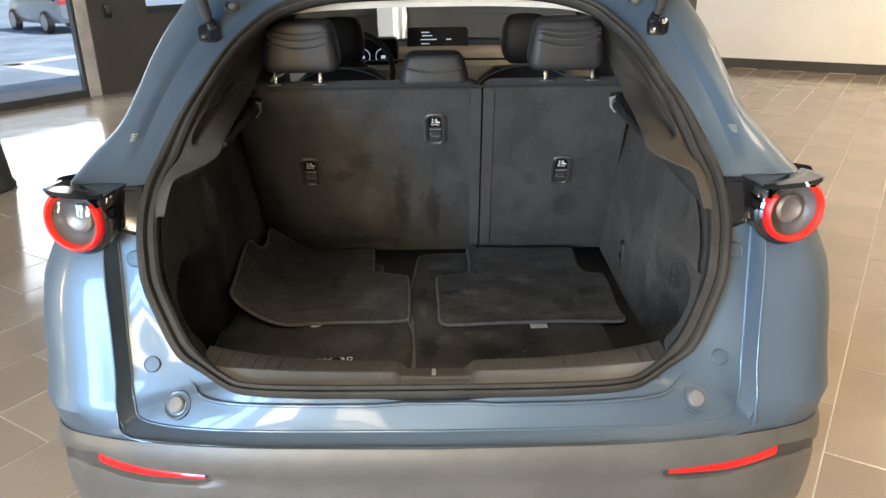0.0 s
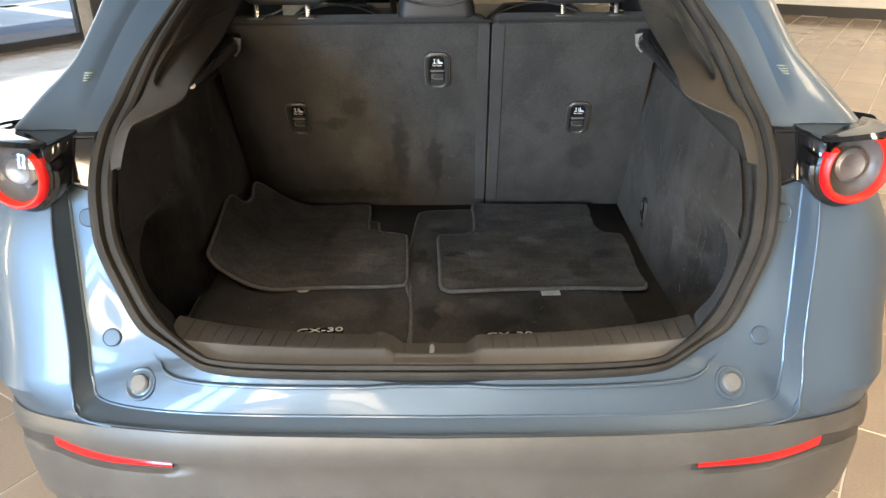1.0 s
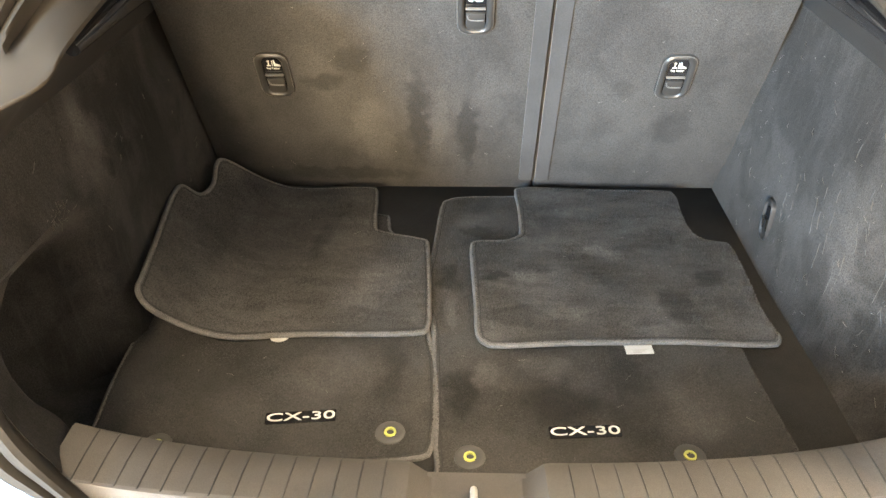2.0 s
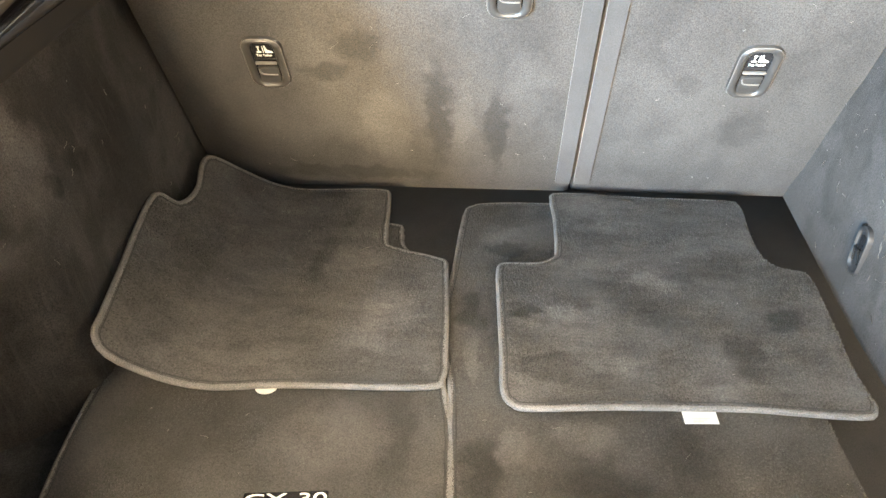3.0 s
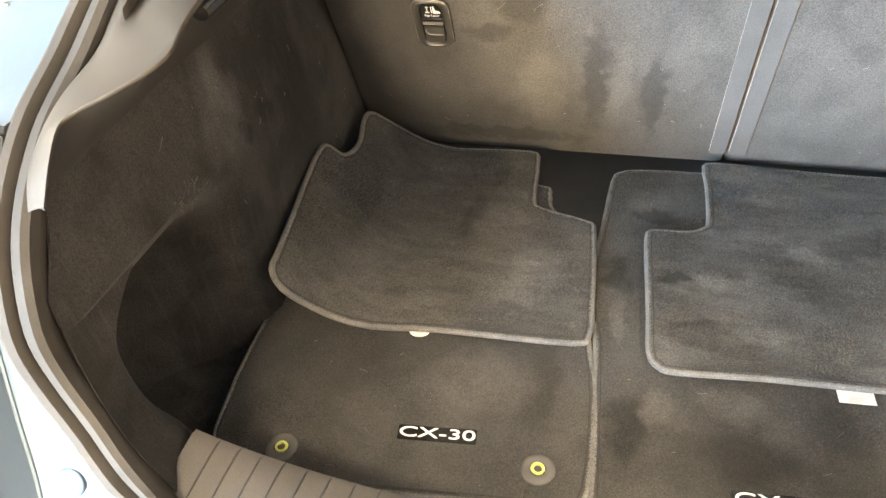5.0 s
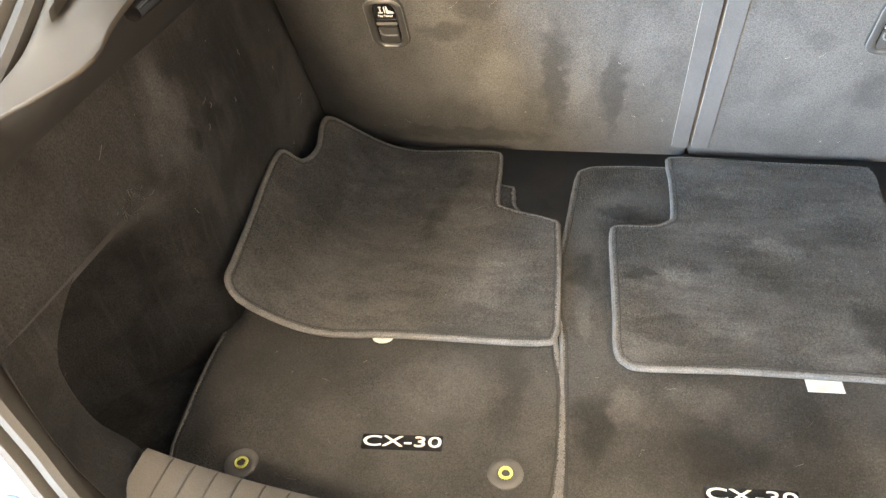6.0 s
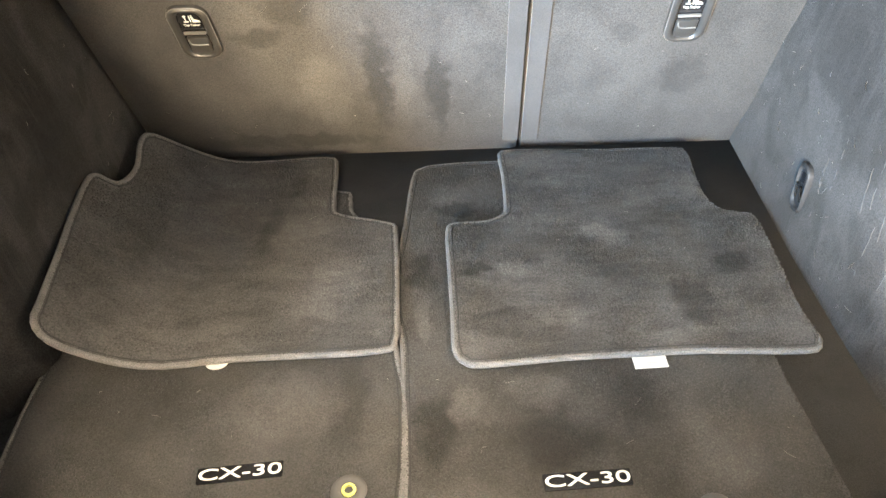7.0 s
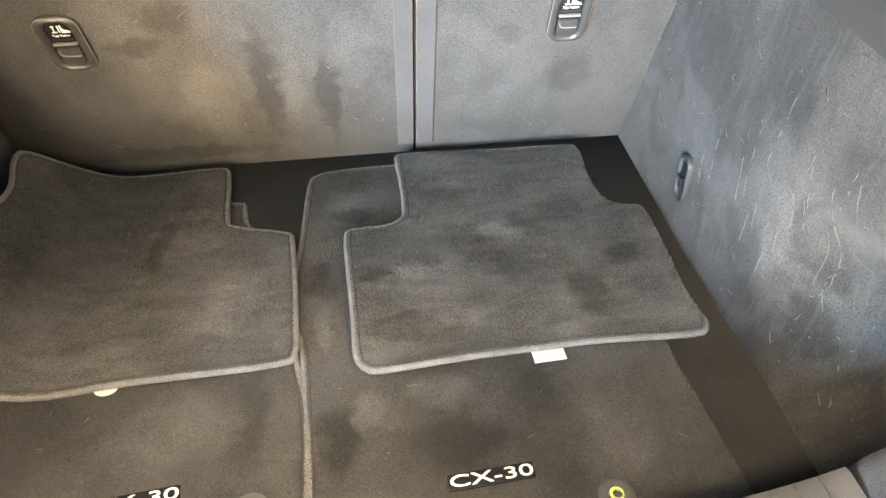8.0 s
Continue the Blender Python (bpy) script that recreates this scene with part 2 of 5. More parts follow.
BRUSHED_PILE = material("charcoal_brushed_pile", (0.0405, 0.0395, 0.0385), 0.95, vary=0.14, scale=9.0, grain=0.36, grain_scale=420, sheen=0.06, stain=0.2, soft=0.14, patch=(30.0, 0.13, (0.4, 1.5, 1)), specular=0.06, marks=REAR_MARKS, tuft=0.22)
PIPING = material("grey_binding_thread", (0.074, 0.072, 0.070), 0.85, vary=0.15, scale=30, grain=0.5, grain_scale=650)
STRIP_VINYL = material("grey_seat_strip", (0.0225, 0.0224, 0.0230), 0.95, vary=0.2, scale=9, grain=0.3, grain_scale=900, sheen=0.1, stretch=(1, 1, 0.4))
LEATHER = material("black_leather", (0.011, 0.011, 0.012), 0.55, specular=0.32, vary=0.2, scale=7, grain=0.25, grain_scale=320)
THREAD = material("grey_stitching", (0.12, 0.12, 0.12), 0.8, vary=0.1, scale=40)
CREAM = material("cream_leather", (0.55, 0.47, 0.36), 0.5, vary=0.08, scale=6, grain=0.12, grain_scale=300)
HEADLINER = material("cream_headliner_cloth", (0.55, 0.52, 0.47), 0.9, vary=0.06, scale=8, grain=0.15, grain_scale=500)
CHROME = material("chrome", (0.42, 0.42, 0.43), 0.22, metal=1.0, vary=0.06, scale=20)
STRIKER_METAL = material("zinc_plated_steel", (0.55, 0.55, 0.54), 0.4, metal=0.5, vary=0.1, scale=30)
STEEL = material("brushed_steel", (0.32, 0.32, 0.33), 0.45, metal=1.0, vary=0.1, scale=20)
WHITE_PRINT = material("white_print", (0.50, 0.50, 0.48), 0.6, vary=0.05, scale=30)
LAMP_RED = glowing("lit_red_lamp_ring", (1.0, 0.042, 0.010), 0.52)
LAMP_RED.node_tree.nodes["Principled BSDF"].inputs["Base Color"].default_value = (0.25, 0.004, 0.003, 1)
REFLECTOR_RED = material("red_reflector_plastic", (0.55, 0.006, 0.008), 0.32, coat=0.1, vary=0.1, scale=40)
LENS_CLEAR = glass("clear_lamp_lens", (0.95, 0.95, 0.95))
LAMP_SILVER = material("silvered_lamp_bowl", (0.11, 0.105, 0.105), 0.42, metal=0.5, vary=0.2, scale=25)
GREEN_CLIP = material("yellow_green_clip", (0.42, 0.44, 0.12), 0.5, vary=0.1, scale=40)
TINTED = glass("tinted_car_glass", (0.12, 0.13, 0.13))
SCREEN_GLASS = glass("windscreen_glass", (0.93, 0.96, 0.95), 0.0, 1.01)
SHOP_GLASS = glass("shop_window_glass", (0.95, 0.97, 0.98))
SCREEN_DARK = material("dark_display", (0.006, 0.007, 0.014), 0.4, specular=0.15, vary=0.2, scale=10)
SCREEN_LIT = glowing("display_figures", (0.75, 0.85, 1.0), 0.5)
TYRE = material("tyre_rubber", (0.02, 0.02, 0.02), 0.75, vary=0.25, scale=12, grain=0.2)
ALLOY = material("alloy_rim", (0.35, 0.35, 0.37), 0.3, metal=1.0, vary=0.1, scale=10)
WALL_WHITE = material("white_wall_paint", (0.74, 0.73, 0.71), 0.75, vary=0.03, scale=1.2, grain=0.03, grain_scale=120)
# tan of the unseen walls, toned to dim the light they throw back
WALL_TAN = material("tan_wall_paint", (0.40, 0.35, 0.29), 0.75, vary=0.06, scale=1.2, grain=0.05, grain_scale=120)
PALE_RUBBER = material("pale_grey_rubber", (0.12, 0.12, 0.12), 0.6, vary=0.1, scale=30)
LINT = material("pale_lint", (0.13, 0.125, 0.115), 0.9, vary=0.2, scale=40)
WALL_DARK = material("dark_brown_panel", (0.055, 0.048, 0.043), 0.5, vary=0.12, scale=2, grain=0.1, grain_scale=90)
PILASTER = material("stone_pilaster", (0.42, 0.38, 0.33), 0.6, vary=0.12, scale=5, grain=0.12, grain_scale=120)
FRAME_DARK = material("dark_window_frame", (0.035, 0.037, 0.04), 0.35, metal=0.3, vary=0.1, scale=4)
BASE_DARK = material("black_baseboard", (0.020, 0.020, 0.021), 0.5, vary=0.2, scale=3)
CEILING_MAT = material("grey_ceiling_tile", (0.36, 0.35, 0.34), 0.9, vary=0.03, scale=2, grain=0.08, grain_scale=60)
GROUT = material("pale_grout", (0.52, 0.47, 0.41), 0.8, vary=0.1, scale=3, grain=0.12, grain_scale=150)
TILE = material("taupe_porcelain_tile", (0.32, 0.262, 0.208), 0.13, vary=0.05, scale=2.2, grain=0.06, grain_scale=110, rough_vary=0.04, random=0.07)
# asphalt coloured pale and blue, standing in for the cool daylight on it
ASPHALT = material("daylight_blue_lot_surface", (0.27, 0.36, 0.47), 0.85, vary=0.2, scale=0.7, grain=0.3, grain_scale=60)
CONCRETE = material("pale_concrete", (0.42, 0.41, 0.40), 0.8, vary=0.1, scale=1.2, grain=0.12, grain_scale=40)
ROAD_WHITE = material("white_road_paint", (0.72, 0.72, 0.70), 0.7, vary=0.12, scale=5, grain=0.1, grain_scale=60)
CAR_GREY = material("dark_grey_car_paint", (0.030, 0.033, 0.037), 0.3, metal=0.4, coat=1.0, vary=0.06, scale=2)
CAR_SILVER = material("silver_blue_car_paint", (0.22, 0.27, 0.33), 0.3, metal=0.6, coat=1.0, vary=0.06, scale=2)
LEAF = material("green_leaves", (0.05, 0.10, 0.03), 0.6, vary=0.4, scale=6)
BARK = material("bark", (0.10, 0.075, 0.05), 0.9, vary=0.3, scale=8, grain=0.3)
PANEL_GLOW = glowing("lit_ceiling_panel", (1.0, 0.80, 0.56), 40.0)
CLOTH_WHITE = material("white_label_cloth", (0.33, 0.33, 0.32), 0.8, vary=0.08, scale=30, grain=0.1, grain_scale=900)
STICKER = material("pale_hatched_sticker", (0.17, 0.20, 0.17), 0.6, vary=0.1, scale=40)
EYELET_GREY = material("grey_eyelet_plastic", (0.046, 0.045, 0.043), 0.6, vary=0.1, scale=20, grain=0.12, grain_scale=900)
TIE_PLASTIC = material("matt_black_plastic", (0.014, 0.014, 0.0145), 0.6, specular=0.3, vary=0.15, scale=30)
DARK_THREAD = material("black_thread", (0.010, 0.010, 0.010), 0.9, vary=0.2, scale=40)
PALE_PRINT = material("faint_grey_print", (0.22, 0.22, 0.22), 0.8, vary=0.1, scale=40)
SCUFF = material("pale_scuff_fibres", (0.036, 0.0345, 0.032), 0.9, vary=0.25, scale=60)


# ---- mesh helpers ----
def part(name, bm, mat, parent=None, label="", sharp=0.6, up=None):
    """Links a bmesh as one mesh object under a thing or under a part."""
    bmesh.ops.recalc_face_normals(bm, faces=bm.faces)
    if up:  # an open sheet: its faces look that way on the whole
        total = sum((f.normal * f.calc_area() for f in bm.faces), Vector())
        if total.dot(Vector(up)) < 0:
            bmesh.ops.reverse_faces(bm, faces=bm.faces)
    for f in bm.faces:
        f.smooth = True
    for e in bm.edges:
        if len(e.link_faces) == 2 and e.calc_face_angle(0) > sharp:
            e.smooth = False
    me = bpy.data.meshes.new(name)
    bm.to_mesh(me)
    bm.free()
    me.materials.append(mat)
    ob = new(name, me)
    if parent:
        ob.parent = parent
        ob.matrix_parent_inverse = Matrix() if parent.parent else parent.matrix_basis.inverted()
    if label:
        tagged(ob, label)
    return ob


def thing(name, label, category, at=(0, 0, 0), group="", kind=""):
    ob = new(name)
    ob.location = at
    ob.empty_display_size = 0.1
    return tagged(ob, label, category, group, kind)


def thick(ob, depth, offset=-1.0):
    s = ob.modifiers.new("thickness", "SOLIDIFY")
    s.thickness, s.offset = depth, offset
    return ob


def spline(points, n=6, closed=False):
    """A smooth line through the points."""
    p = [Vector(q) for q in points]
    out, k = [], len(p)
    for i in range(k if closed else k - 1):
        if closed:
            a, b, c, d = p[i - 1], p[i], p[(i + 1) % k], p[(i + 2) % k]
        else:
            b, c = p[i], p[i + 1]
            a, d = p[i - 1] if i else b * 2 - c, p[i + 2] if i + 2 < k else c * 2 - b
        for j in range(n):
            t = j / n
            out.append(0.5 * (2 * b + (c - a) * t + (2 * a - 5 * b + 4 * c - d) * t * t + (3 * b - a - 3 * c + d) * t ** 3))
    if not closed:
        out.append(p[-1])
    return out


def sheet(rows, side=1, ring=False, wrap=False):
    """A bmesh through rows of points; side -1 mirrors it in x."""
    bm = bmesh.new()
    vs = [[bm.verts.new((q[0] * side, q[1], q[2])) for q in r] for r in rows]
    m = len(vs)
    for i in range(m if wrap else m - 1):
        a, b = vs[i], vs[(i + 1) % m]
        w = len(a)
        for j in range(w if ring else w - 1):
            f = (a[j], a[(j + 1) % w], b[(j + 1) % w], b[j])
            bm.faces.new(f if side > 0 else f[::-1])
    return bm


def box(bm, centre, size, m=None, bevel=0.0):
    made = bmesh.ops.create_cube(bm, size=1.0)["verts"]
    bmesh.ops.scale(bm, vec=size, verts=made)
    if bevel:
        edges = {e for v in made for e in v.link_edges}
        made = bmesh.ops.bevel(bm, geom=list(edges), offset=bevel, segments=2, affect="EDGES", profile=0.5)["verts"]
    bmesh.ops.transform(bm, matrix=(m or Matrix()) @ Matrix.Translation(centre), verts=made)
    return bm


def rod(points, radius, seg=8, closed=False, caps=True, flat=1.0):
    """A tube along a line; radius is a number or a function of 0..1."""
    p = [Vector(q) for q in points]
    k = len(p)
    rows = []
    for i, q in enumerate(p):
        nxt, prv = p[(i + 1) % k if closed else min(i + 1, k - 1)], p[i - 1 if closed or i else 0]
        t = (nxt - prv).normalized()
        a = t.cross(Vector((0, 0, 1)))
        if a.length < 1e-3:
            a = Vector((1, 0, 0))
        a.normalize()
        b = a.cross(t)
        r = radius(i / max(1, k - 1)) if callable(radius) else radius
        rows.append([q + a * math.cos(6.28319 * j / seg) * r + b * math.sin(6.28319 * j / seg) * r * flat for j in range(seg)])
    bm = sheet(rows, ring=True, wrap=closed)
    if caps and not closed:
        bm.verts.ensure_lookup_table()
        bm.faces.new([bm.verts[j] for j in range(seg)])
        bm.faces.new([bm.verts[(k - 1) * seg + j] for j in range(seg)])
    return bm


def rounded(w, h, r, n=5):
    """The outline of a rounded rectangle round the origin."""
    out = []
    for cx, cy, a0 in ((w / 2 - r, h / 2 - r, 0), (-w / 2 + r, h / 2 - r, 90), (-w / 2 + r, -h / 2 + r, 180), (w / 2 - r, -h / 2 + r, 270)):
        for i in range(n + 1):
            a = radians(a0 + 90 * i / n)
            out.append((cx + r * math.cos(a), cy + r * math.sin(a)))
    return out


def plate(outline, z0, z1, m=None, bm=None):
    """A slab with that outline between two heights."""
    bm = bm or bmesh.new()
    m = m or Matrix()
    a = [bm.verts.new(m @ Vector((x, y, z0))) for x, y in outline]
    b = [bm.verts.new(m @ Vector((x, y, z1))) for x, y in outline]
    k = len(a)
    bm.faces.new(a[::-1])
    bm.faces.new(b)
    for i in range(k):
        bm.faces.new((a[i], a[(i + 1) % k], b[(i + 1) % k], b[i]))
    return bm


def ringed(outlines, m=None, fill=True):
    """A surface through closed outlines of equal count, given as lists of (x, y, z)."""
    m = m or Matrix()
    bm = sheet([[m @ Vector(q) for q in o] for o in outlines], ring=True)
    if fill:
        bm.verts.ensure_lookup_table()
        k, n = len(outlines[0]), len(outlines)
        bm.faces.new([bm.verts[(n - 1) * k + j] for j in range(k)])
    return bm


def turned(profile, m=None, seg=24, squash=1.0):
    """A lathe: profile of (radius, z) turned round z."""
    m = m or Matrix()
    return sheet([[m @ Vector((r * math.cos(6.28319 * j / seg), r * squash * math.sin(6.28319 * j / seg), z)) for j in range(seg)] for r, z in profile], ring=True)


def words(name, text, size, mat, m, parent):
    c = bpy.data.curves.new(name, "FONT")
    c.body, c.size, c.extrude, c.align_x, c.align_y = text, size, 0.0006, "CENTER", "CENTER"
    c.materials.append(mat)
    ob = new(name, c)
    ob.matrix_world = m
    dg = bpy.context.evaluated_depsgraph_get()
    me = bpy.data.meshes.new_from_object(ob.evaluated_get(dg))
    bpy.data.objects.remove(ob)
    ob = new(name, me)
    if not me.materials:
        me.materials.append(mat)
    ob.parent = parent
    ob.matrix_parent_inverse = Matrix() if parent.parent else parent.matrix_basis.inverted()
    ob.matrix_basis = m
    return ob


def smooth01(x):
    x = min(1.0, max(0.0, x))
    return x * x * (3 - 2 * x)


# ---- the showroom ----
def room_box(name, u0, u1, v0, v1, z0, z1, mat, parent=None, label="", bevel=0.0):
    bm = box(bmesh.new(), ((u0 + u1) / 2, (v0 + v1) / 2, (z0 + z1) / 2), (u1 - u0, v1 - v0, z1 - z0), ROOM, bevel)
    return part(name, bm, mat, parent, label)


floor = tagged(room_box("floor", U0 - 0.3, U1 + 0.3, V0 - 0.3, V1 + 0.3, -0.2, 0.0015, GROUT), "taupe porcelain floor tiles in pale grout joints", "floor", kind="structure")
ceiling = tagged(room_box("ceiling", U0 - 0.3, U1 + 0.3, V0 - 0.3, V1 + 0.3, HIGH, HIGH + 0.2, CEILING_MAT), "plain grey showroom ceiling", "ceiling", kind="structure")
wall_north = tagged(room_box("wall_north", -2.2, U1, V1, V1 + 0.25, -0.004, HIGH, WALL_WHITE), "white painted showroom wall above a black baseboard", "wall", kind="structure")
tagged(room_box("baseboard", -2.2, U1, V1 - 0.02, V1 - 0.001, 0, 0.14, BASE_DARK), "black baseboard along the white wall", "baseboard", kind="structure")
tagged(room_box("wall_east", U1, U1 + 0.25, V0, V1 + 0.25, -0.004, HIGH, WALL_TAN), "plain tan showroom wall", "wall", kind="structure")


def shop_window(name, axis, at, a0, a1, z0, z1, panes, label):
    """A framed run of glass along the room's u or v axis at a fixed place."""
    win = thing(name, label, "window", kind="structure")

    def bar(nm, p0, p1, q0, q1, half=0.05, mat=FRAME_DARK):
        if axis == "v":
            return room_box(nm, at - half, at + half, p0, p1, q0, q1, mat, win)
        return room_box(nm, p0, p1, at - half, at + half, q0, q1, mat, win)

    bar("window_frame", a0, a1, z0, z0 + 0.10)
    bar("window_frame", a0, a1, z1 - 0.08, z1)
    step = (a1 - a0) / panes
    for i in range(panes + 1):
        c = a0 + i * step
        bar("mullion", max(a0, c - 0.035), min(a1, c + 0.035), z0 + 0.10, z1 - 0.08, 0.048)
    for i in range(panes):
        p = bar("pane", a0 + i * step + 0.036, a0 + (i + 1) * step - 0.036, z0 + 0.101, z1 - 0.081, 0.006, SHOP_GLASS)
        p.visible_shadow = False
    return win


# glass along the west side, broken by a pilaster and a dark panelled stretch
GAP0 = 4.45
shop_window("window_1", "v", U0, V0, GAP0, -0.004, HIGH, 8, "tall dark-framed shop window down to the floor")
tagged(room_box("pilaster", U0 - 0.05, U0 + 0.06, GAP0, GAP0 + 0.16, -0.004, HIGH, PILASTER), "pale stone pilaster beside the shop window", "pilaster", kind="structure")
wall_west = tagged(room_box("wall_west", U0 - 0.08, U0 + 0.08, GAP0 + 0.16, V1 + 0.25, -0.004, 0.95, WALL_DARK), "dark brown panelled wall below a window", "wall", kind="structure")
tagged(room_box("wall_west_pier", U0 - 0.08, U0 + 0.08, GAP0 + 0.16, GAP0 + 1.0, 0.95, HIGH, WALL_DARK), "dark brown panelled pier between windows", "wall", kind="structure")
shop_window("window_2", "v", U0, GAP0 + 1.0, V1, 0.95, HIGH, 3, "dark-framed window above a low dark wall")
shop_window("window_3", "u", V1 + 0.05, U0, -2.2, 1.0, HIGH, 4, "dark-framed window in the end wall")
tagged(room_box("wall_north_low", U0, -2.2, V1, V1 + 0.2, -0.004, 1.0, WALL_DARK), "low dark wall below the end window", "wall", kind="structure")
tagged(room_box("column", -7.8, -7.45, V1 - 0.5, V1 - 0.05, -0.004, HIGH, WALL_WHITE), "square white column by the end window", "column", kind="structure")
# unseen wall, added to keep window light off the boot's left side
tagged(room_box("wall_south", 4.4, U1, V0 - 0.1, V0 + 0.1, -0.004, HIGH, WALL_TAN), "unseen tan wall added beside the front window to block light", "wall", kind="structure")
shop_window("window_4", "u", V0, U0, 4.4, -0.004, HIGH, 8, "tall dark-framed shop window in the front")
switch_box = thing("wall_switch", "small black switch box on the dark wall", "switch", ROOM @ Vector((U0 + 0.09, GAP0 + 0.42, 0.95)))
part("cover", box(bmesh.new(), (U0 + 0.095, GAP0 + 0.42, 1.02), (0.03, 0.09, 0.16), ROOM, 0.006), GLOSS_BLACK, switch_box)

# unseen panels; the first is added behind the car to brighten the mats
for gu, rows_ in ((0.4, (-2.4,)), (2.0, (1.2, 4.8, 8.4)), (5.6, (1.2, 4.8, 8.4))):
    for gv in rows_:
        light = thing("ceiling_light", "unseen square lit panel added to the grey ceiling", "ceiling light", ROOM @ Vector((gu, gv, HIGH)), group="ceiling lights")
        part("frame", box(bmesh.new(), (gu, gv, HIGH - 0.012), (1.24, 0.64, 0.022), ROOM, 0.004), WALL_WHITE, light)
        part("diffuser", box(bmesh.new(), (gu, gv, HIGH - 0.027), (1.18, 0.58, 0.006), ROOM), PANEL_GLOW, light)

stand = thing("display_stand", "black display stand with a flared foot on the tiles", "stand", (-3.50, 3.86, .004))
part("foot", turned([(0, .0), (.30, .0), (.305, .02), (.285, .06), (.25, .45), (.22, .75), (0, .75)], Matrix.Translation((-3.50, 3.86, .004)), 32), BASE_DARK, stand)
part("panel", box(bmesh.new(), (-3.50, 3.86, 1.25), (.42, .05, 1.0), None, .01), BASE_DARK, stand)

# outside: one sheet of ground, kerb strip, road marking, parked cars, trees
tagged(part("ground", box(bmesh.new(), (0, 0, -0.3), (900, 900, 0.1)), ASPHALT), "asphalt parking lot with pale blue daylight put into its colour", "ground", kind="structure")
tagged(room_box("pavement", U0 - 1.5, U0 - 0.06, V0 - 4, V1 + 4, -0.22, -0.03, CONCRETE, bevel=0.02), "pale concrete walk along the shop window", "pavement", kind="structure")
mark = thing("road_marking", "white painted chevron on the asphalt", "road marking", ROOM @ Vector((U0 - 3.4, 4.0, -0.25)), kind="structure")
for tip in ((-8.10, 15.38), (-6.63, 12.23)):
    a, b = Vector((-8.80, 13.80, -.247)), Vector((*tip, -.247))
    m = Matrix.Translation((a + b) / 2) @ pose(0, 0, 0, 0, 0, math.degrees(math.atan2(b.y - a.y, b.x - a.x)))
    part("stripe", box(bmesh.new(), (0, 0, 0), ((b - a).length + .3, .42, .006), m), ROAD_WHITE, mark)


def far_car(u, v, turn, mat, label):
    """A parked car outside, nose along its own +y."""
    base = ROOM @ Vector((u, v, -0.25))
    c = thing("parked_car", label, "car", base, group="cars outside")
    m = Matrix.Translation(base) @ pose(0, 0, 0, 0, 0, ROOM_TURN + turn)
    body = []
    for y, half, belt, low in ((-2.1, 0.72, 0.95, 0.45), (-2.0, 0.82, 1.0, 0.32), (-1.0, 0.9, 1.02, 0.28), (0.6, 0.9, 0.98, 0.28), (1.5, 0.88, 0.92, 0.3), (2.1, 0.72, 0.78, 0.42)):
        body.append([m @ Vector(q) for q in ((-half * 0.9, y, low), (-half, y, 0.55), (-half * 0.97, y, belt - 0.08), (-half * 0.88, y, belt), (half * 0.88, y, belt), (half * 0.97, y, belt - 0.08), (half, y, 0.55), (half * 0.9, y, low))])
    bm = sheet(body, ring=True)
    bm.verts.ensure_lookup_table()
    bm.faces.new(bm.verts[:8]), bm.faces.new(bm.verts[-8:])
    part("body", bm, mat, c)
    cab = []
    for y, half, top in ((-1.95, 0.74, 1.0), (-1.3, 0.62, 1.5), (-0.2, 0.62, 1.58), (0.35, 0.62, 1.5), (1.15, 0.74, 0.96)):
        cab.append([m @ Vector(q) for q in ((-0.8, y, 0.93), (-half, y, top), (half, y, top), (0.8, y, 0.93))])
    bm = sheet(cab)
    part("cabin", bm, GLOSS_BLACK, c)
    part("roof", box(bmesh.new(), (0, -0.55, 1.575), (1.2, 1.5, 0.05), m, 0.02), mat, c)
    part("number_plate", box(bmesh.new(), (0, -2.13, 0.78), (0.42, 0.03, 0.2), m, 0.005), WHITE_PRINT, c, "blank pale number plate")
    for sx in (-1, 1):
        part("tail_lamp", box(bmesh.new(), (sx * 0.62, -2.06, 0.9), (0.24, 0.1, 0.12), m, 0.02), REFLECTOR_RED, c)
        for y in (-1.25, 1.3):
            w = part("wheel", turned([(0.0, 0.1), (0.26, 0.1), (0.31, 0.1), (0.33, 0.06), (0.33, -0.08), (0.2, -0.1), (0, -0.1)], m @ Matrix.Translation((sx * 0.83, y, 0.33)) @ pose(0, 0, 0, 0, 90 * sx, 0), 20), TYRE, c)
            part("rim", turned([(0.0, 0.115), (0.12, 0.105), (0.23, 0.112), (0.24, 0.1)], m @ Matrix.Translation((sx * 0.83, y, 0.33)) @ pose(0, 0, 0, 0, 90 * sx, 0), 20), ALLOY, w)
    return c


far_car(U0 - 19.5, 7.6, 62, CAR_GREY, "dark grey car parked outside the shop window")
far_car(U0 - 14.5, 13.0, 80, CAR_SILVER, "silver-blue car parked outside the shop window")
far_car(U0 - 9.0, -2.0, 95, CAR_SILVER, "silver-blue car parked farther along the lot")


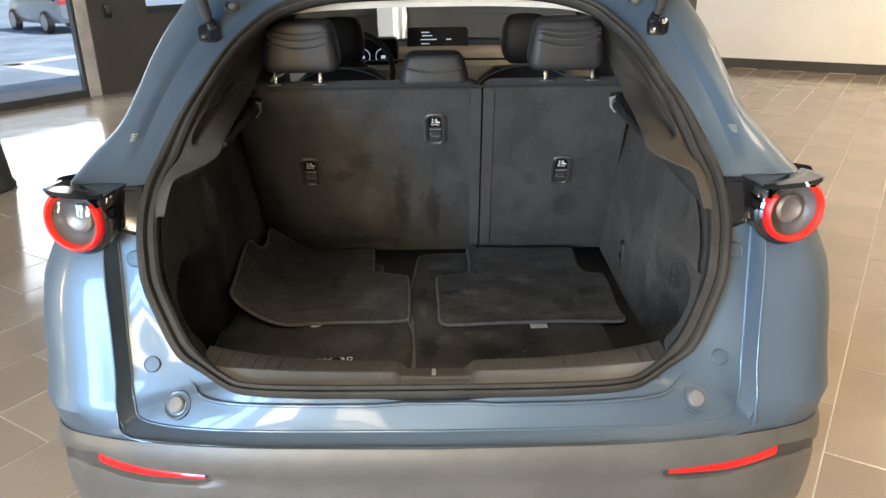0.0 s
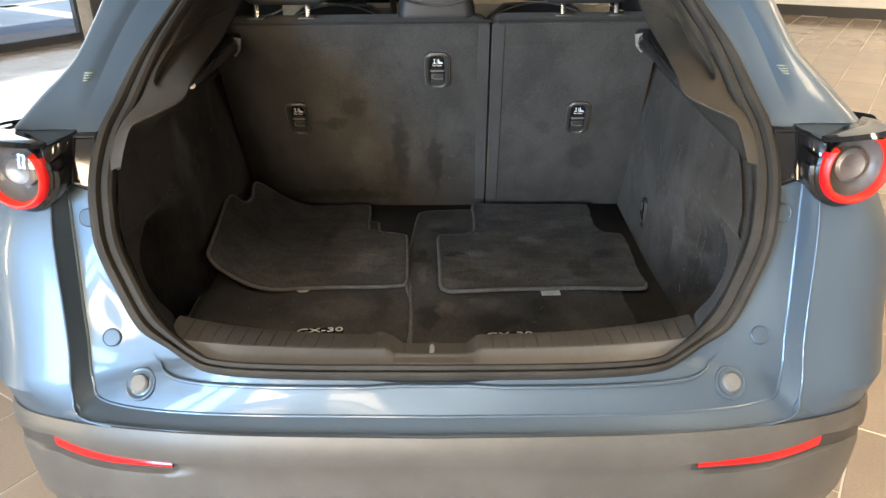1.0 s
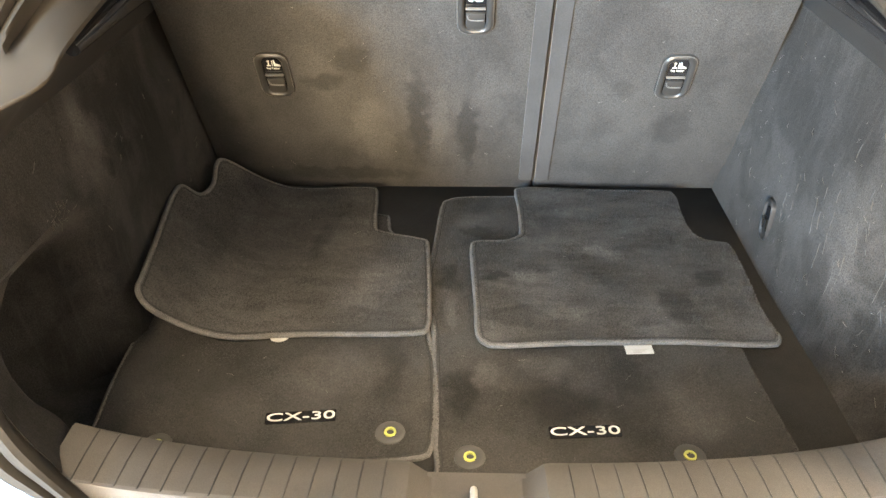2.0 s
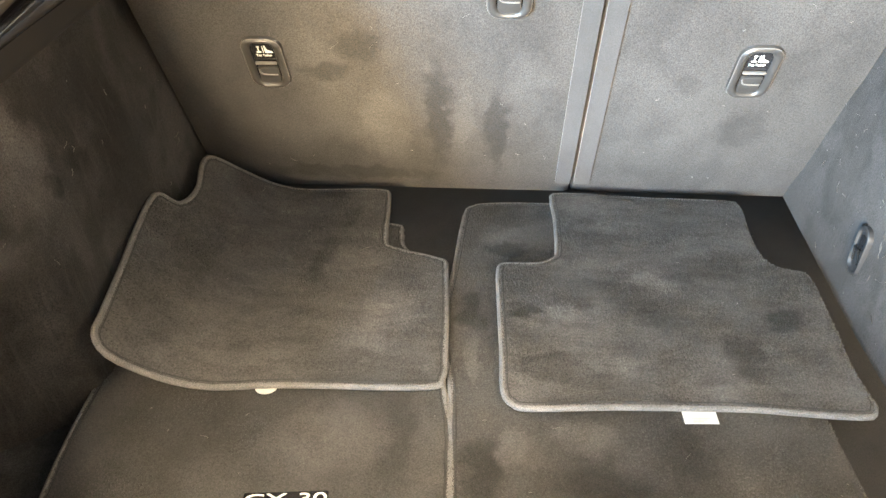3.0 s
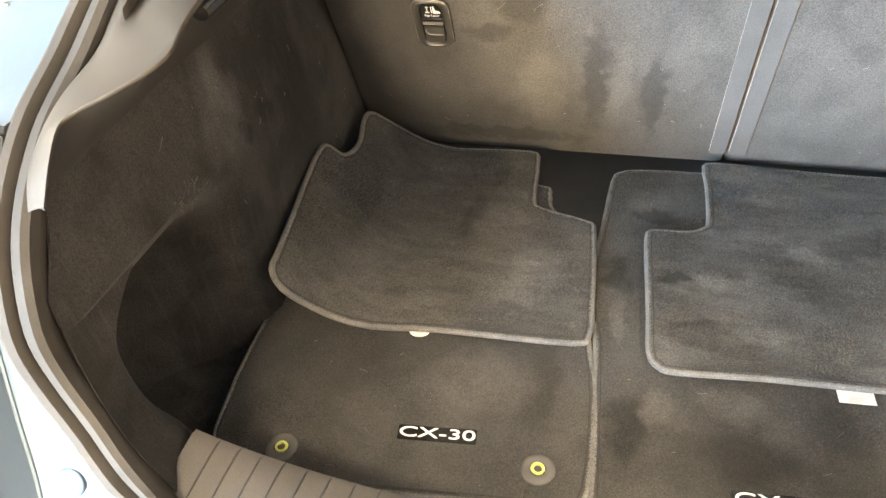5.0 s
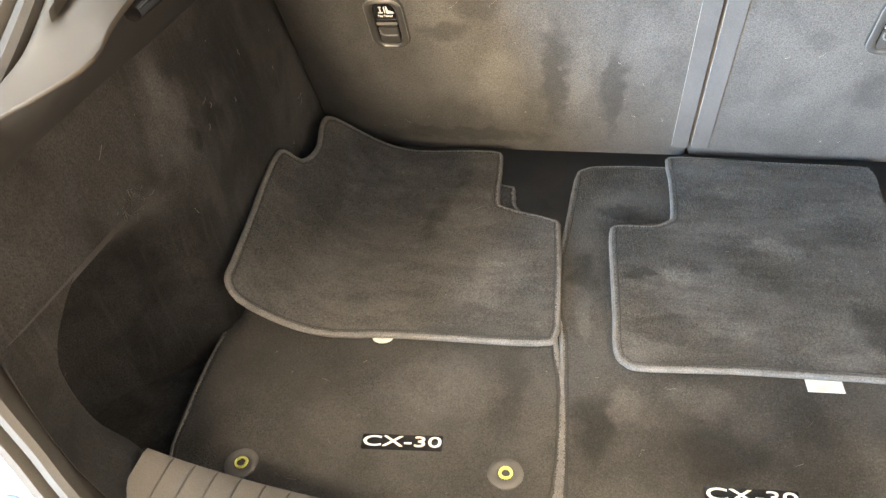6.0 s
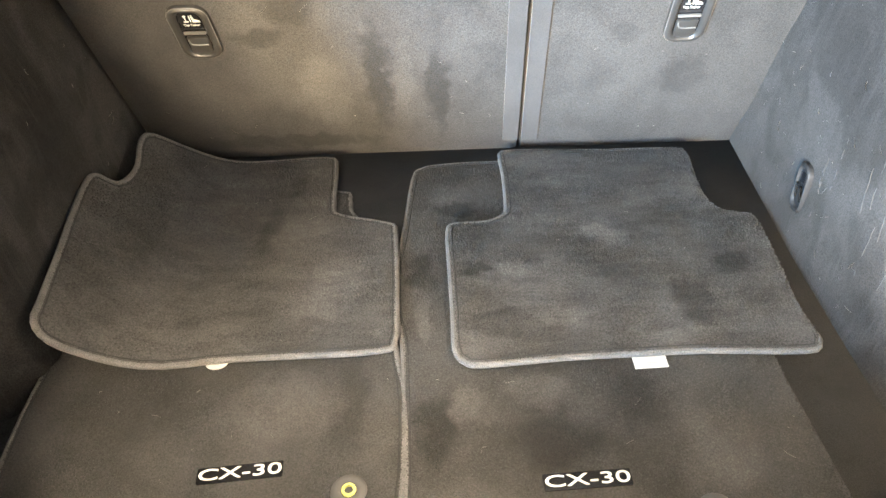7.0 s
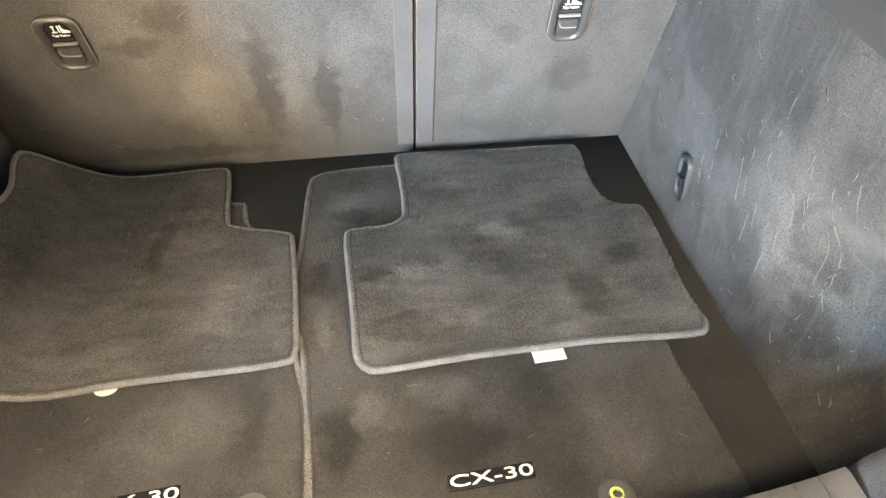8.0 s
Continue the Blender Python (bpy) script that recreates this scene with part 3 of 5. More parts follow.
def tree(u, v, high, seed):
    rnd = random.Random(seed)
    base = ROOM @ Vector((u, v, -0.25))
    t = thing("tree", "leafy green tree beyond the parking lot", "tree", base, group="trees outside")
    part("trunk", rod([base, base + Vector((0.1, 0, high * 0.3)), base + Vector((0, 0.15, high * 0.75))], lambda k: 0.2 - 0.13 * k, 9), BARK, t)
    bm = bmesh.new()
    for i in range(420):
        a, r, h = rnd.uniform(0, 6.28), rnd.random() ** 0.6, rnd.uniform(-1, 1)
        w = high * 0.32 * math.sqrt(1 - h * h) * r
        c = base + Vector((math.cos(a) * w, math.sin(a) * w, high * 0.66 + h * high * 0.33))
        m = Matrix.Translation(c) @ Euler((rnd.uniform(0, 6), rnd.uniform(0, 6), rnd.uniform(0, 6))).to_matrix().to_4x4() @ Matrix.Scale(rnd.uniform(0.2, 0.45), 4)
        q = [bm.verts.new(m @ Vector(p)) for p in ((-1, 0, 0), (-0.2, 0.5, 0.15), (1, 0, 0), (0.1, -0.5, 0.2))]
        bm.faces.new(q)
    part("crown", bm, LEAF, t, sharp=4)


for i, (tu, tv, th) in enumerate(((-7, 19, 6.5), (-4.5, 21, 7.5), (-9.5, 20, 7), (-38, 14, 8), (-41, 5, 9), (-42, -6, 8))):
    tree(tu, tv, th, i)


# ---- the car: lines of the tail opening, from the roof's middle down to the sill's middle ----
car = thing("car", "blue-grey metallic hatchback with its tailgate raised open", "car")
SEAL = [(0, .68, 1.452), (.25, .668, 1.446), (.395, .628, 1.414), (.465, .549, 1.363), (.505, .474, 1.315), (.542, .383, 1.246), (.562, .318, 1.195), (.577, .23, 1.127), (.588, .155, 1.078),
        (.587, .088, 1.017), (.577, .044, .949), (.570, .028, .881), (.551, .014, .80), (.510, -.006, .742), (.45, -.035, .706), (.39, -.060, .696), (.25, -.080, .699), (0, -.088, .702)]
FOLD = [(0, .71, 1.480), (.27, .695, 1.474), (.45, .65, 1.445), (.525, .57, 1.392), (.565, .49, 1.338), (.60, .40, 1.268), (.623, .33, 1.208), (.638, .25, 1.143), (.648, .17, 1.085),
        (.651, .108, 1.017), (.647, .082, .955), (.642, .058, .885), (.637, .032, .805), (.632, .010, .735), (.625, -.018, .668), (.590, -.044, .636), (.40, -.074, .633), (0, -.087, .636)]
LIP = [(.668, .072, 1.0), (.664, .042, .95), (.658, .016, .885), (.652, -.008, .805), (.648, -.030, .735), (.645, -.058, .665), (.612, -.084, .625), (.41, -.106, .618), (0, -.115, .620)]
SEAL_LINE, FOLD_LINE, LIP_LINE = spline(SEAL, 5), spline(FOLD, 5), spline(LIP, 5)


def both(line):
    """The right half's line, carried on round the left half."""
    return [Vector(q) for q in line] + [Vector((-q[0], q[1], q[2])) for q in line[-2::-1]]


def loop(line):
    """A closed loop from the right half's line."""
    return [Vector(q) for q in line] + [Vector((-q[0], q[1], q[2])) for q in line[-2:0:-1]]


CENTRE = Vector((0, 0.28, 1.02))


def seal_width(q, a):
    """The seal keeps its outer edge along the sides and its inner edge along the sill, and is narrower than its profile at both."""
    side = smooth01((q.z - .80) / .14)
    wide = .013 * smooth01((q.z - .715) / .05) * (1 - smooth01((q.z - 1.12) / .15))  # the bulb lies broadest round the lower corners
    return side * a * .66 + (1 - side) * (.039 - (.039 - a) * .62) - wide * (1 - a / .039)


def swept(line, profile, wide):
    """A profile of (inwards, outwards) carried round the closed opening."""
    rows, k = [], len(line)
    for i, q in enumerate(line):
        t = (line[(i + 1) % k] - line[i - 1]).normalized()
        inn = CENTRE - q
        inn = (inn - t * inn.dot(t)).normalized()
        out = t.cross(inn).normalized()
        if out.y > 0:
            out = -out
        rows.append([q + inn * wide(q, a) + out * b for a, b in profile])
    return rows


seal_loop = loop(SEAL_LINE)
flange_rows = [[a.lerp(b, k) for k in (0, 0.5, 1)] for a, b in zip([q + Vector((0, .018 * min(1, max(0, (1.2 - q.z) / .2)), 0)) if q.z > .71 else q + Vector((0, .006, .002)) for q in [p + (CENTRE - p).normalized() * .014 * (1 - smooth01((p.z - .72) / .16)) for p in SEAL_LINE]], FOLD_LINE)]
for r in flange_rows:  # a shallow rain channel beside the seal
    r.insert(1, r[0].lerp(r[2], 0.22) + Vector((0, 0.004, -0.002)))
right_half = flange_rows


def on_flange(x, z):
    """Where the painted flange lies at that x and height, with its outward direction."""
    best = None
    for r, nxt in zip(flange_rows, flange_rows[1:]):
        for k in range(13):
            q = r[0].lerp(r[-1], k / 12)
            d = (q.x - x) ** 2 + (q.z - z) ** 2
            if best is None or d < best[0]:
                best = (d, q, (nxt[0] - r[0]).cross(r[-1] - r[0]).normalized())
    n = best[2] if best[2].y < 0 else -best[2]
    return best[1], n


full = right_half + [[Vector((-q.x, q.y, q.z)) for q in r] for r in right_half[-2:0:-1]]
part("rear_flange", sheet(full, wrap=True), PAINT, car)
bm = sheet([[a, a.lerp(b, 0.3), a.lerp(b, 0.75), b] for a, b in zip(both(FOLD_LINE[9 * 5:]), both(LIP_LINE))])
part("rear_recess", bm, PAINT, car)
part("weather_seal", sheet(swept(seal_loop, [(-.004, -.024), (-.004, .003), (.002, .009), (.010, .010), (.0145, .005), (.0165, .001), (.020, .006), (.029, .009), (.0355, .005), (.038, -.004), (.039, -.018)], seal_width), wrap=True), SEAL_RUBBER, car, "black rubber tailgate seal")

# pressed beads that catch the light along the recess
low = [q for q in FOLD_LINE if q.z < 1.02]
part("pressed_bead", rod(both(low), .0030, 8), PAINT, car)
part("pressed_bead", rod(both([q + Vector((0, -.0005, 0)) for q in LIP_LINE]), .0026, 8), PAINT, car)
part("pressed_bead", rod(both([a.lerp(b, .30) + Vector((0, -.001, 0)) for a, b in zip([r[0] for r in flange_rows], FOLD_LINE) if a.z < .73]), lambda k: .0036 * min(1, .05 + 6 * k, .05 + 6 * (1 - k)), 8), PAINT, car)

# ---- painted quarter panels, bumper skin and cladding ----
BUMPER = [(.885, .80, .70), (.878, .42, .63), (.868, .2, .588), (.849, .085, .574), (.797, .014, .584), (.705, -.044, .603), (.58, -.092, .620), (.36, -.122, .625), (0, -.130, .624)]
bumper_line = spline(BUMPER, 10)
for side in (1, -1):
    rows = []
    for (cx, cy, cz), xs in ((q, float(np.interp(q.z, (.62, .67, .74, .82, .905, 1.0), (.862, .862, .862, .866, .862, .83)))) for q in spline(LIP[:6], 3)):
        rows.append(spline([(cx, cy, cz), ((cx + xs) / 2 - 0.012, cy + 0.010, cz), (xs - 0.055, cy + 0.052, cz), (xs - 0.014, cy + 0.135, cz), (xs, 0.28, cz), (xs + 0.010, 0.5, cz), (min(0.897, xs + 0.016), 0.82, cz)], 4))
    low = spline([(.632, -.068, .640), (.705, -.042, .604), (.796, .016, .585), (.847, .086, .576), (.866, .2, .590), (.876, .5, .64), (.884, .82, .70)], 4)
    rows.append(low)
    part("quarter_panel", sheet(rows, side), PAINT, car)
skin = [spline([a, a.lerp(b, .5) + Vector((0, -0.002, .004)), b], 3) for a, b in zip(spline([(.632, -.068, .640)] + LIP[6:], 6), spline([(.705, -.042, .604), (.58, -.090, .621), (.36, -.120, .625), (0, -.128, .624)], 6))]
part("bumper_skin", sheet(skin + [[Vector((-q.x, q.y, q.z)) for q in r] for r in skin[-2::-1]]), PAINT, car)

rows, groove = [], []
for i, q in enumerate(bumper_line):
    t = (bumper_line[min(i + 1, len(bumper_line) - 1)] - bumper_line[max(i - 1, 0)]).normalized()
    n = Vector((-t.y, t.x, 0))
    if n.dot(Vector((q.x, -0.4 if q.y < .3 else 0, 0))) < 0:
        n = -n
    n.normalize()
    zs = q.z
    zt = float(np.interp(q.x, (0, .36, .58, .705, .792, .842, .862), (.568, .562, .563, .569, .545, .505, .485)))
    zb = zt - float(np.interp(q.x, (.36, .46, .70, .80, .86), (.012, .014, .029, .022, .010)))
    w = smooth01((q.x - .425) / .03) * (1 - smooth01((q.y - .09) / .08))  # a shallow recess that holds the reflector and runs out round the corner
    if .43 < q.x < .85 and q.y < .12:
        groove.append((q, n, zt, zb, q.x))
    turn = smooth01((q.x - .70) / .10)  # round the corner the recess is shallower
    plain = ((.009, zt), (.008, zt - .006), (.006, zt - .014), (.005, zt - .022), (.004, zt - .030))
    sunk = ((.009, zt), (-.001 + .004 * turn, zt - .002), (-.002 + .005 * turn, zb - .010), (.007, zb - .014), (.008, zb - .022))
    mid = [(a[0] + (b[0] - a[0]) * w, a[1] + (b[1] - a[1]) * w) for a, b in zip(plain, sunk)]
    low_z = mid[-1][1]
    rows.append([q + n * o + Vector((0, 0, z - zs)) for o, z in [(-.008, zs - .008), (-.002, zs + .001), (.002, zs + .001), (.006, zs - .008), (.010, zs * .6 + zt * .4), (.011, zt + .007), *mid, (.005 + .002 * w, low_z - .03), (.004, low_z - .07), (-.002, low_z - .12), (-.03, low_z - .20), (-.08, low_z - .26)]])
full = rows + [[Vector((-q.x, q.y, q.z)) for q in r] for r in rows[-2::-1]]
part("bumper", sheet(full), CLADDING, car, "matt dark grey plastic bumper cladding", sharp=.9)
for side in (1, -1):
    rows = [[Vector((q.x, q.y, z)) + n * o for o, z in ((-.001, zt - .003), (.0045, zt - .0035), (.0065, (zt + zb) / 2), (.0045, zb + .001), (-.001, zb))] for q, n, zt, zb, x in groove if .455 < x < .71]
    part("reflector", sheet(rows, side), REFLECTOR_RED, car, "red plastic reflector")
    rows = [[Vector((q.x, q.y, z)) + n * o for o, z in ((.0005 + .004 * smooth01((x - .70) / .1), zt - .0026), (.0002 + .0044 * smooth01((x - .70) / .1), (zt + zb) / 2), (-.0002 + .005 * smooth01((x - .70) / .1), zb - .009))] for q, n, zt, zb, x in groove]
    part("reflector_surround", sheet(rows, side), RUBBER, car, "dark recess round the reflector")

# ---- pillars, roof, sides and front ----
PILLAR = [(0, .76, 1.515), (.40, .75, 1.500), (.60, .68, 1.445), (.64, .585, 1.392), (.662, .47, 1.318), (.676, .375, 1.245), (.694, .30, 1.184), (.735, .235, 1.130), (.752, .160, 1.089)]
FAR = [(0, 1.2, 1.545), (.44, 1.2, 1.53), (.635, 1.1, 1.455), (.675, .95, 1.38), (.705, .82, 1.29), (.735, .70, 1.20), (.765, .62, 1.13), (.805, .52, 1.075), (.835, .42, 1.045)]
pil, far = spline(PILLAR, 5), spline(FAR, 5)
for side in (1, -1):
    rows = []
    for i, (f, p, g) in enumerate(zip(FOLD_LINE[:41], pil, far)):
        k = 1 - smooth01((i - 33) / 7)  # the bulge dies out at the straight lower edge
        rows.append(spline([f, f.lerp(p, .35) + Vector((0, -.004, .012)) * k, p, p.lerp(g, .3) + Vector((.012, 0, .006)), g], 4))
    pillar = part("rear_pillar", sheet(rows, side), PAINT, car)
    # a pale hatched sticker low on the pillar
    q = rows[34][2]
    along, across = (rows[35][2] - rows[33][2]).normalized(), (rows[34][4] - rows[34][1]).normalized()
    out = across.cross(along).normalized()
    out = out if out.y < 0 else -out
    bm = bmesh.new()
    for k in range(4):
        c = q + along * (.0060 * k - .012) + across * .004 + out * .001
        vs = [bm.verts.new(((p.x * side), p.y, p.z)) for p in (c - across * (.0085 - .0012 * k) + along * .0015, c + across * (.0085 - .0012 * k) + along * .0042, c + across * (.0085 - .0012 * k) + along * .0007, c - across * (.0085 - .0012 * k) - along * .0019)]
        bm.faces.new(vs)
    thick(part("sticker", bm, STICKER, pillar, "small pale hatched sticker"), .0006, 0)
    # body side below the windows, with the wing's shoulder
    rows = []
    for y, w, belt, low in ((.30, .845, 1.0, .30), (.42, .868, 1.03, .34), (.75, .888, 1.0, .36), (1.3, .892, .98, .30), (2.0, .890, .96, .30), (2.7, .888, .95, .34), (3.3, .872, .90, .36), (3.75, .78, .80, .34), (3.95, .5, .74, .32)):
        rows.append([Vector(q) for q in ((w - .09, y, belt + .045), (w - .045, y, belt + .02), (w - .012, y, belt - .06), (w, y, belt - .22), (w - .004, y, .58), (w - .03, y, low + .05), (w - .08, y, low - .05))])
    part("body_side", sheet([spline(r, 2) for r in rows], side), PAINT, car)
    part("side_window", sheet([spline(r, 4) for r in ([(.805, .50, 1.07), (.735, .72, 1.22), (.650, 1.1, 1.455)], [(.815, 1.3, 1.03), (.745, 1.33, 1.28), (.640, 1.4, 1.48)], [(.82, 2.0, 1.01), (.745, 1.95, 1.27), (.635, 1.85, 1.465)], [(.79, 2.75, 1.0), (.735, 2.45, 1.17), (.63, 2.08, 1.425)])], side), TINTED, car, "dark tinted side window")
    thick(car.children[-1], .005)
    part("front_pillar", rod([(side * .655, 2.08, 1.462), (side * .70, 2.38, 1.31), (side * .785, 2.86, 1.02)], .028, 10), PAINT, car)
    for y in (.98, 3.15):
        arch = [Vector((side * (.884 if y < 2 else .876), y + .385 * math.cos(a * .2618 - .1309), max(.30, .34 + .385 * math.sin(a * .2618 - .1309)))) for a in range(14)]
        part("arch_cladding", rod(arch, .030, 8), CLADDING, car)
        w = part("wheel", turned([(0.0, .1), (.23, .1), (.31, .1), (.335, .07), (.34, 0), (.335, -.09), (.2, -.11), (0, -.11)], Matrix.Translation((side * .79, y, .34)) @ pose(0, 0, 0, 0, 90 * side, 0), 28), TYRE, car)
        part("rim", turned([(0.0, .118), (.05, .12), (.06, .105), (.2, .108), (.235, .118), (.245, .1)], Matrix.Translation((side * .79, y, .34)) @ pose(0, 0, 0, 0, 90 * side, 0), 28), ALLOY, w)
roof_rows = [[(-.635, y, z - .075), (-.44, y, z - .012), (0, y, z), (.44, y, z - .012), (.635, y, z - .075)] for y, z in ((1.1, 1.535), (1.2, 1.545), (1.6, 1.545), (1.9, 1.525), (2.12, 1.485))]
thick(part("roof", sheet([spline(r, 4) for r in roof_rows]), PAINT, car), .012)
thick(part("bonnet", sheet([spline([(-.80, y, z - .10), (-.6, y, z), (0, y, z + .03), (.6, y, z), (.80, y, z - .10)], 4) for y, z in ((2.88, 1.10), (3.2, 1.05), (3.6, .94), (3.85, .80), (3.95, .62), (3.97, .40))]), PAINT, car), .01)
screen_rows = [[(-w, y - .10, z - .03), (-w * .6, y, z), (0, y + .04, z), (w * .6, y, z), (w, y - .10, z - .03)] for y, z, w in ((2.10, 1.485, .60), (2.45, 1.32, .68), (2.90, 1.12, .74))]
thick(part("windscreen", sheet([spline(r, 4) for r in screen_rows]), SCREEN_GLASS, car, "clear windscreen"), .005)

# ---- the open tailgate overhead ----
gate = spline([(.64, .66, 1.500), (.66, .30, 1.70), (.69, .0, 1.86), (.72, -.25, 1.98), (.68, -.42, 1.93), (.60, -.55, 1.86)], 4)
rows = [[Vector((q.x * k, q.y, q.z + .03 * (1 - k * k))) for k in (-1, -.9, -.5, 0, .5, .9, 1)] for q in gate]
thick(part("tailgate", sheet(rows), PAINT, car, "open tailgate raised over the boot"), .05)
for side in (1, -1):
    foot = Vector((side * .538, .545, 1.362))
    strut = part("gas_strut", rod([foot + Vector((side * .003, -.018, .026)), foot + Vector((side * .004, -.026, .040)), foot + Vector((side * .01, -.09, .16)), foot + Vector((side * .03, -.30, .48))], lambda k: .0085 if k < .2 else .0125, 12), RUBBER, car, "black gas strut")
    part("ball_joint", turned([(0, .03), (.012, .028), (.016, .012), (.013, -.004), (.018, -.012), (0, -.014)], Matrix.Translation(foot) @ pose(0, 0, 0, 35, 0, 0), 14), GLOSS_BLACK, strut)
    q, n = on_flange(.545, 1.352)
    m = Matrix.Translation((side * q.x, q.y, q.z)) @ Vector((side * n.x, n.y, n.z)).to_track_quat("Z", "Y").to_matrix().to_4x4()
    part("bracket", plate(rounded(.050, .058, .016), -.004, .006, m), GLOSS_BLACK, strut, "glossy black strut bracket")
    for dx, dy in ((-.012, -.018), (.014, .016)):
        part("bolt", turned([(.0075, .005), (.0075, .011), (.005, .0125), (0, .0125)], m @ Matrix.Translation((dx, dy, 0)), 6), CHROME, strut)
    q, n = on_flange(.515, 1.425)
    m = Matrix.Translation((side * q.x, q.y, q.z)) @ Vector((side * n.x, n.y, n.z)).to_track_quat("Z", "Y").to_matrix().to_4x4()
    plug = part("roof_plug", turned([(.020, -.003), (.019, .003), (.016, .0045), (.013, .003), (.012, .0005), (0, .0005)], m, 22), RUBBER, car, "round dark rubber plug")
    part("cap", turned([(.010, .0005), (.009, .003), (0, .0035)], m, 18), PALE_RUBBER, plug)
    q, n = on_flange(.526, .676)
    m = Matrix.Translation((side * q.x, q.y, q.z)) @ Vector((side * n.x, n.y, n.z)).to_track_quat("Z", "Y").to_matrix().to_4x4()
    stop = part("bump_stop", turned([(.031, -.004), (.030, .0015), (.0275, .002), (.022, -.001), (.018, .0005)], m, 26), PAINT, car, "round recess with a pale rubber bump stop")
    part("button", turned([(.0175, -.010), (.0175, .004), (.015, .0075), (0, .0085)], m, 22), PALE_RUBBER, stop, "pale grey rubber button")
    for x, z in ((.609, .958), (.583, .738)):
        q, n = on_flange(x, z)
        m = Matrix.Translation((side * q.x, q.y, q.z)) @ Vector((side * n.x, n.y, n.z)).to_track_quat("Z", "Y").to_matrix().to_4x4()
        m = m @ Matrix.Translation((0, 0, .0028))
        part("body_plug", turned([(.0172, -.004), (.0170, .0010), (.0162, .0016), (.0152, .0008), (.0145, .0014), (0, .0017)], m, 22), PAINT, car, "round painted body plug")

# ---- tail lamps ----
for side in (1, -1):
    m = Matrix.Translation((side * .706, .050, 1.045)) @ look((0, 0, 0), (side * -.20, 1, -.03))

    def topped(bm, high):
        """The brow hides the lamp's top: cut it off along a line that climbs outwards."""
        bmesh.ops.bisect_plane(bm, geom=bm.verts[:] + bm.edges[:] + bm.faces[:], plane_co=m @ Vector((0, high, 0)), plane_no=m.to_3x3() @ Vector((-.22 * side, 1, 0)), clear_outer=True)
        return bm

    lamp = part("tail_lamp", topped(turned([(.030, -.10), (.056, -.075), (.069, -.03), (.0715, -.010), (.0700, -.002), (.0655, .002)], m, 32), .034), GLOSS_BLACK, car, "round tail lamp in a gloss black housing")
    part("light_ring", topped(turned([(.0600, .0145), (.0580, .0165), (.0555, .0160), (.0530, .012), (.0512, .003), (.0505, -.006)], m, 40), .042), LAMP_RED, lamp, "lit red ring")
    part("outer_lens", topped(turned([(.0650, -.004), (.0652, .004), (.0636, .0110), (.0600, .0145)], m, 40), .042), REFLECTOR_RED, lamp, "dark red outer edge of the lens")
    part("bezel", topped(turned([(.064, -.002), (.070, -.004), (.0755, -.010), (.0760, -.018), (.070, -.040)], m, 36), .020), SATIN_BLACK, lamp, "black bezel round the lamp")
    part("bowl", turned([(.0508, -.004), (.042, -.020), (.027, -.030), (.026, -.018), (.020, -.014), (.012, -.017), (0, -.018)], m, 28), LAMP_SILVER, lamp)
    part("lens", topped(turned([(.0508, .006), (.038, .011), (.02, .0145), (.001, .016)], m, 28), .042), LENS_CLEAR, lamp).visible_shadow = False
    crest = [(.646, .058, 1.0925), (.668, .041, 1.0985), (.690, .033, 1.1035), (.716, .032, 1.1070), (.742, .043, 1.1085), (.768, .072, 1.1075)]
    back = [(.650, .066, 1.0915), (.674, .088, 1.0920), (.700, .112, 1.0915), (.728, .137, 1.0910), (.754, .160, 1.0905), (.777, .186, 1.0930)]
    rows = [spline(r, 3) for r in ([(.650, .060, 1.0860), (.670, .045, 1.0890), (.690, .038, 1.0930), (.715, .037, 1.0970), (.740, .047, 1.0990), (.765, .074, 1.1010)],
                                   [(.645, .050, 1.0885), (.668, .031, 1.0925), (.690, .023, 1.0970), (.716, .022, 1.1005), (.742, .034, 1.1025), (.768, .066, 1.1045)], crest,
                                   [(a[0] * .5 + b[0] * .5, a[1] * .5 + b[1] * .5, a[2] * .5 + b[2] * .5 + .002) for a, b in zip(crest, back)], back)]
    thick(part("brow", sheet(rows, side), GLOSS_BLACK, lamp, "glossy black lamp brow", up=(0, 0, 1)), .003)
    rows = [spline(r, 3) for r in ([(.648, .172, 1.0840), (.676, .169, 1.0848), (.702, .166, 1.0856), (.730, .163, 1.0864), (.755, .162, 1.0870)], [(x, y, z - .004) for x, y, z in back[:5]])]
    part("lamp_ledge", sheet(rows, side), PAINT, car, up=(0, 0, 1))
    rows = [[Vector(q) for q in r] for r in ([(.600, .160, 1.088), (.604, .149, 1.0865), (.641, .145, 1.0865), (.647, .120, 1.0870), (.660, .066, 1.088)],
                                             [(.600, .155, 1.082), (.604, .143, 1.080), (.641, .139, 1.080), (.646, .113, 1.080), (.658, .062, 1.081)],
                                             [(.597, .102, 1.003), (.601, .090, 1.002), (.635, .088, 1.014), (.641, .070, 1.012), (.653, .047, 1.010)],
                                             [(.597, .100, .995), (.601, .089, .993), (.635, .088, 1.006), (.641, .072, 1.004), (.653, .050, 1.003)])]
    thick(part("corner_cover", sheet(rows, side), GLOSS_BLACK, car, "gloss black cover beside the tail lamp", up=(0, -1, 0), sharp=.35), .006)
    cover = car.children[-1]
    for a, b in (((.641, .1375, 1.081), (.635, .0865, 1.008)), ((.605, .1425, 1.0795), (.640, .1385, 1.0805)), ((.6045, .1420, 1.079), (.6015, .0900, 1.004))):
        mid = Vector(a).lerp(Vector(b), .5) + Vector((0, -.0015, 0))
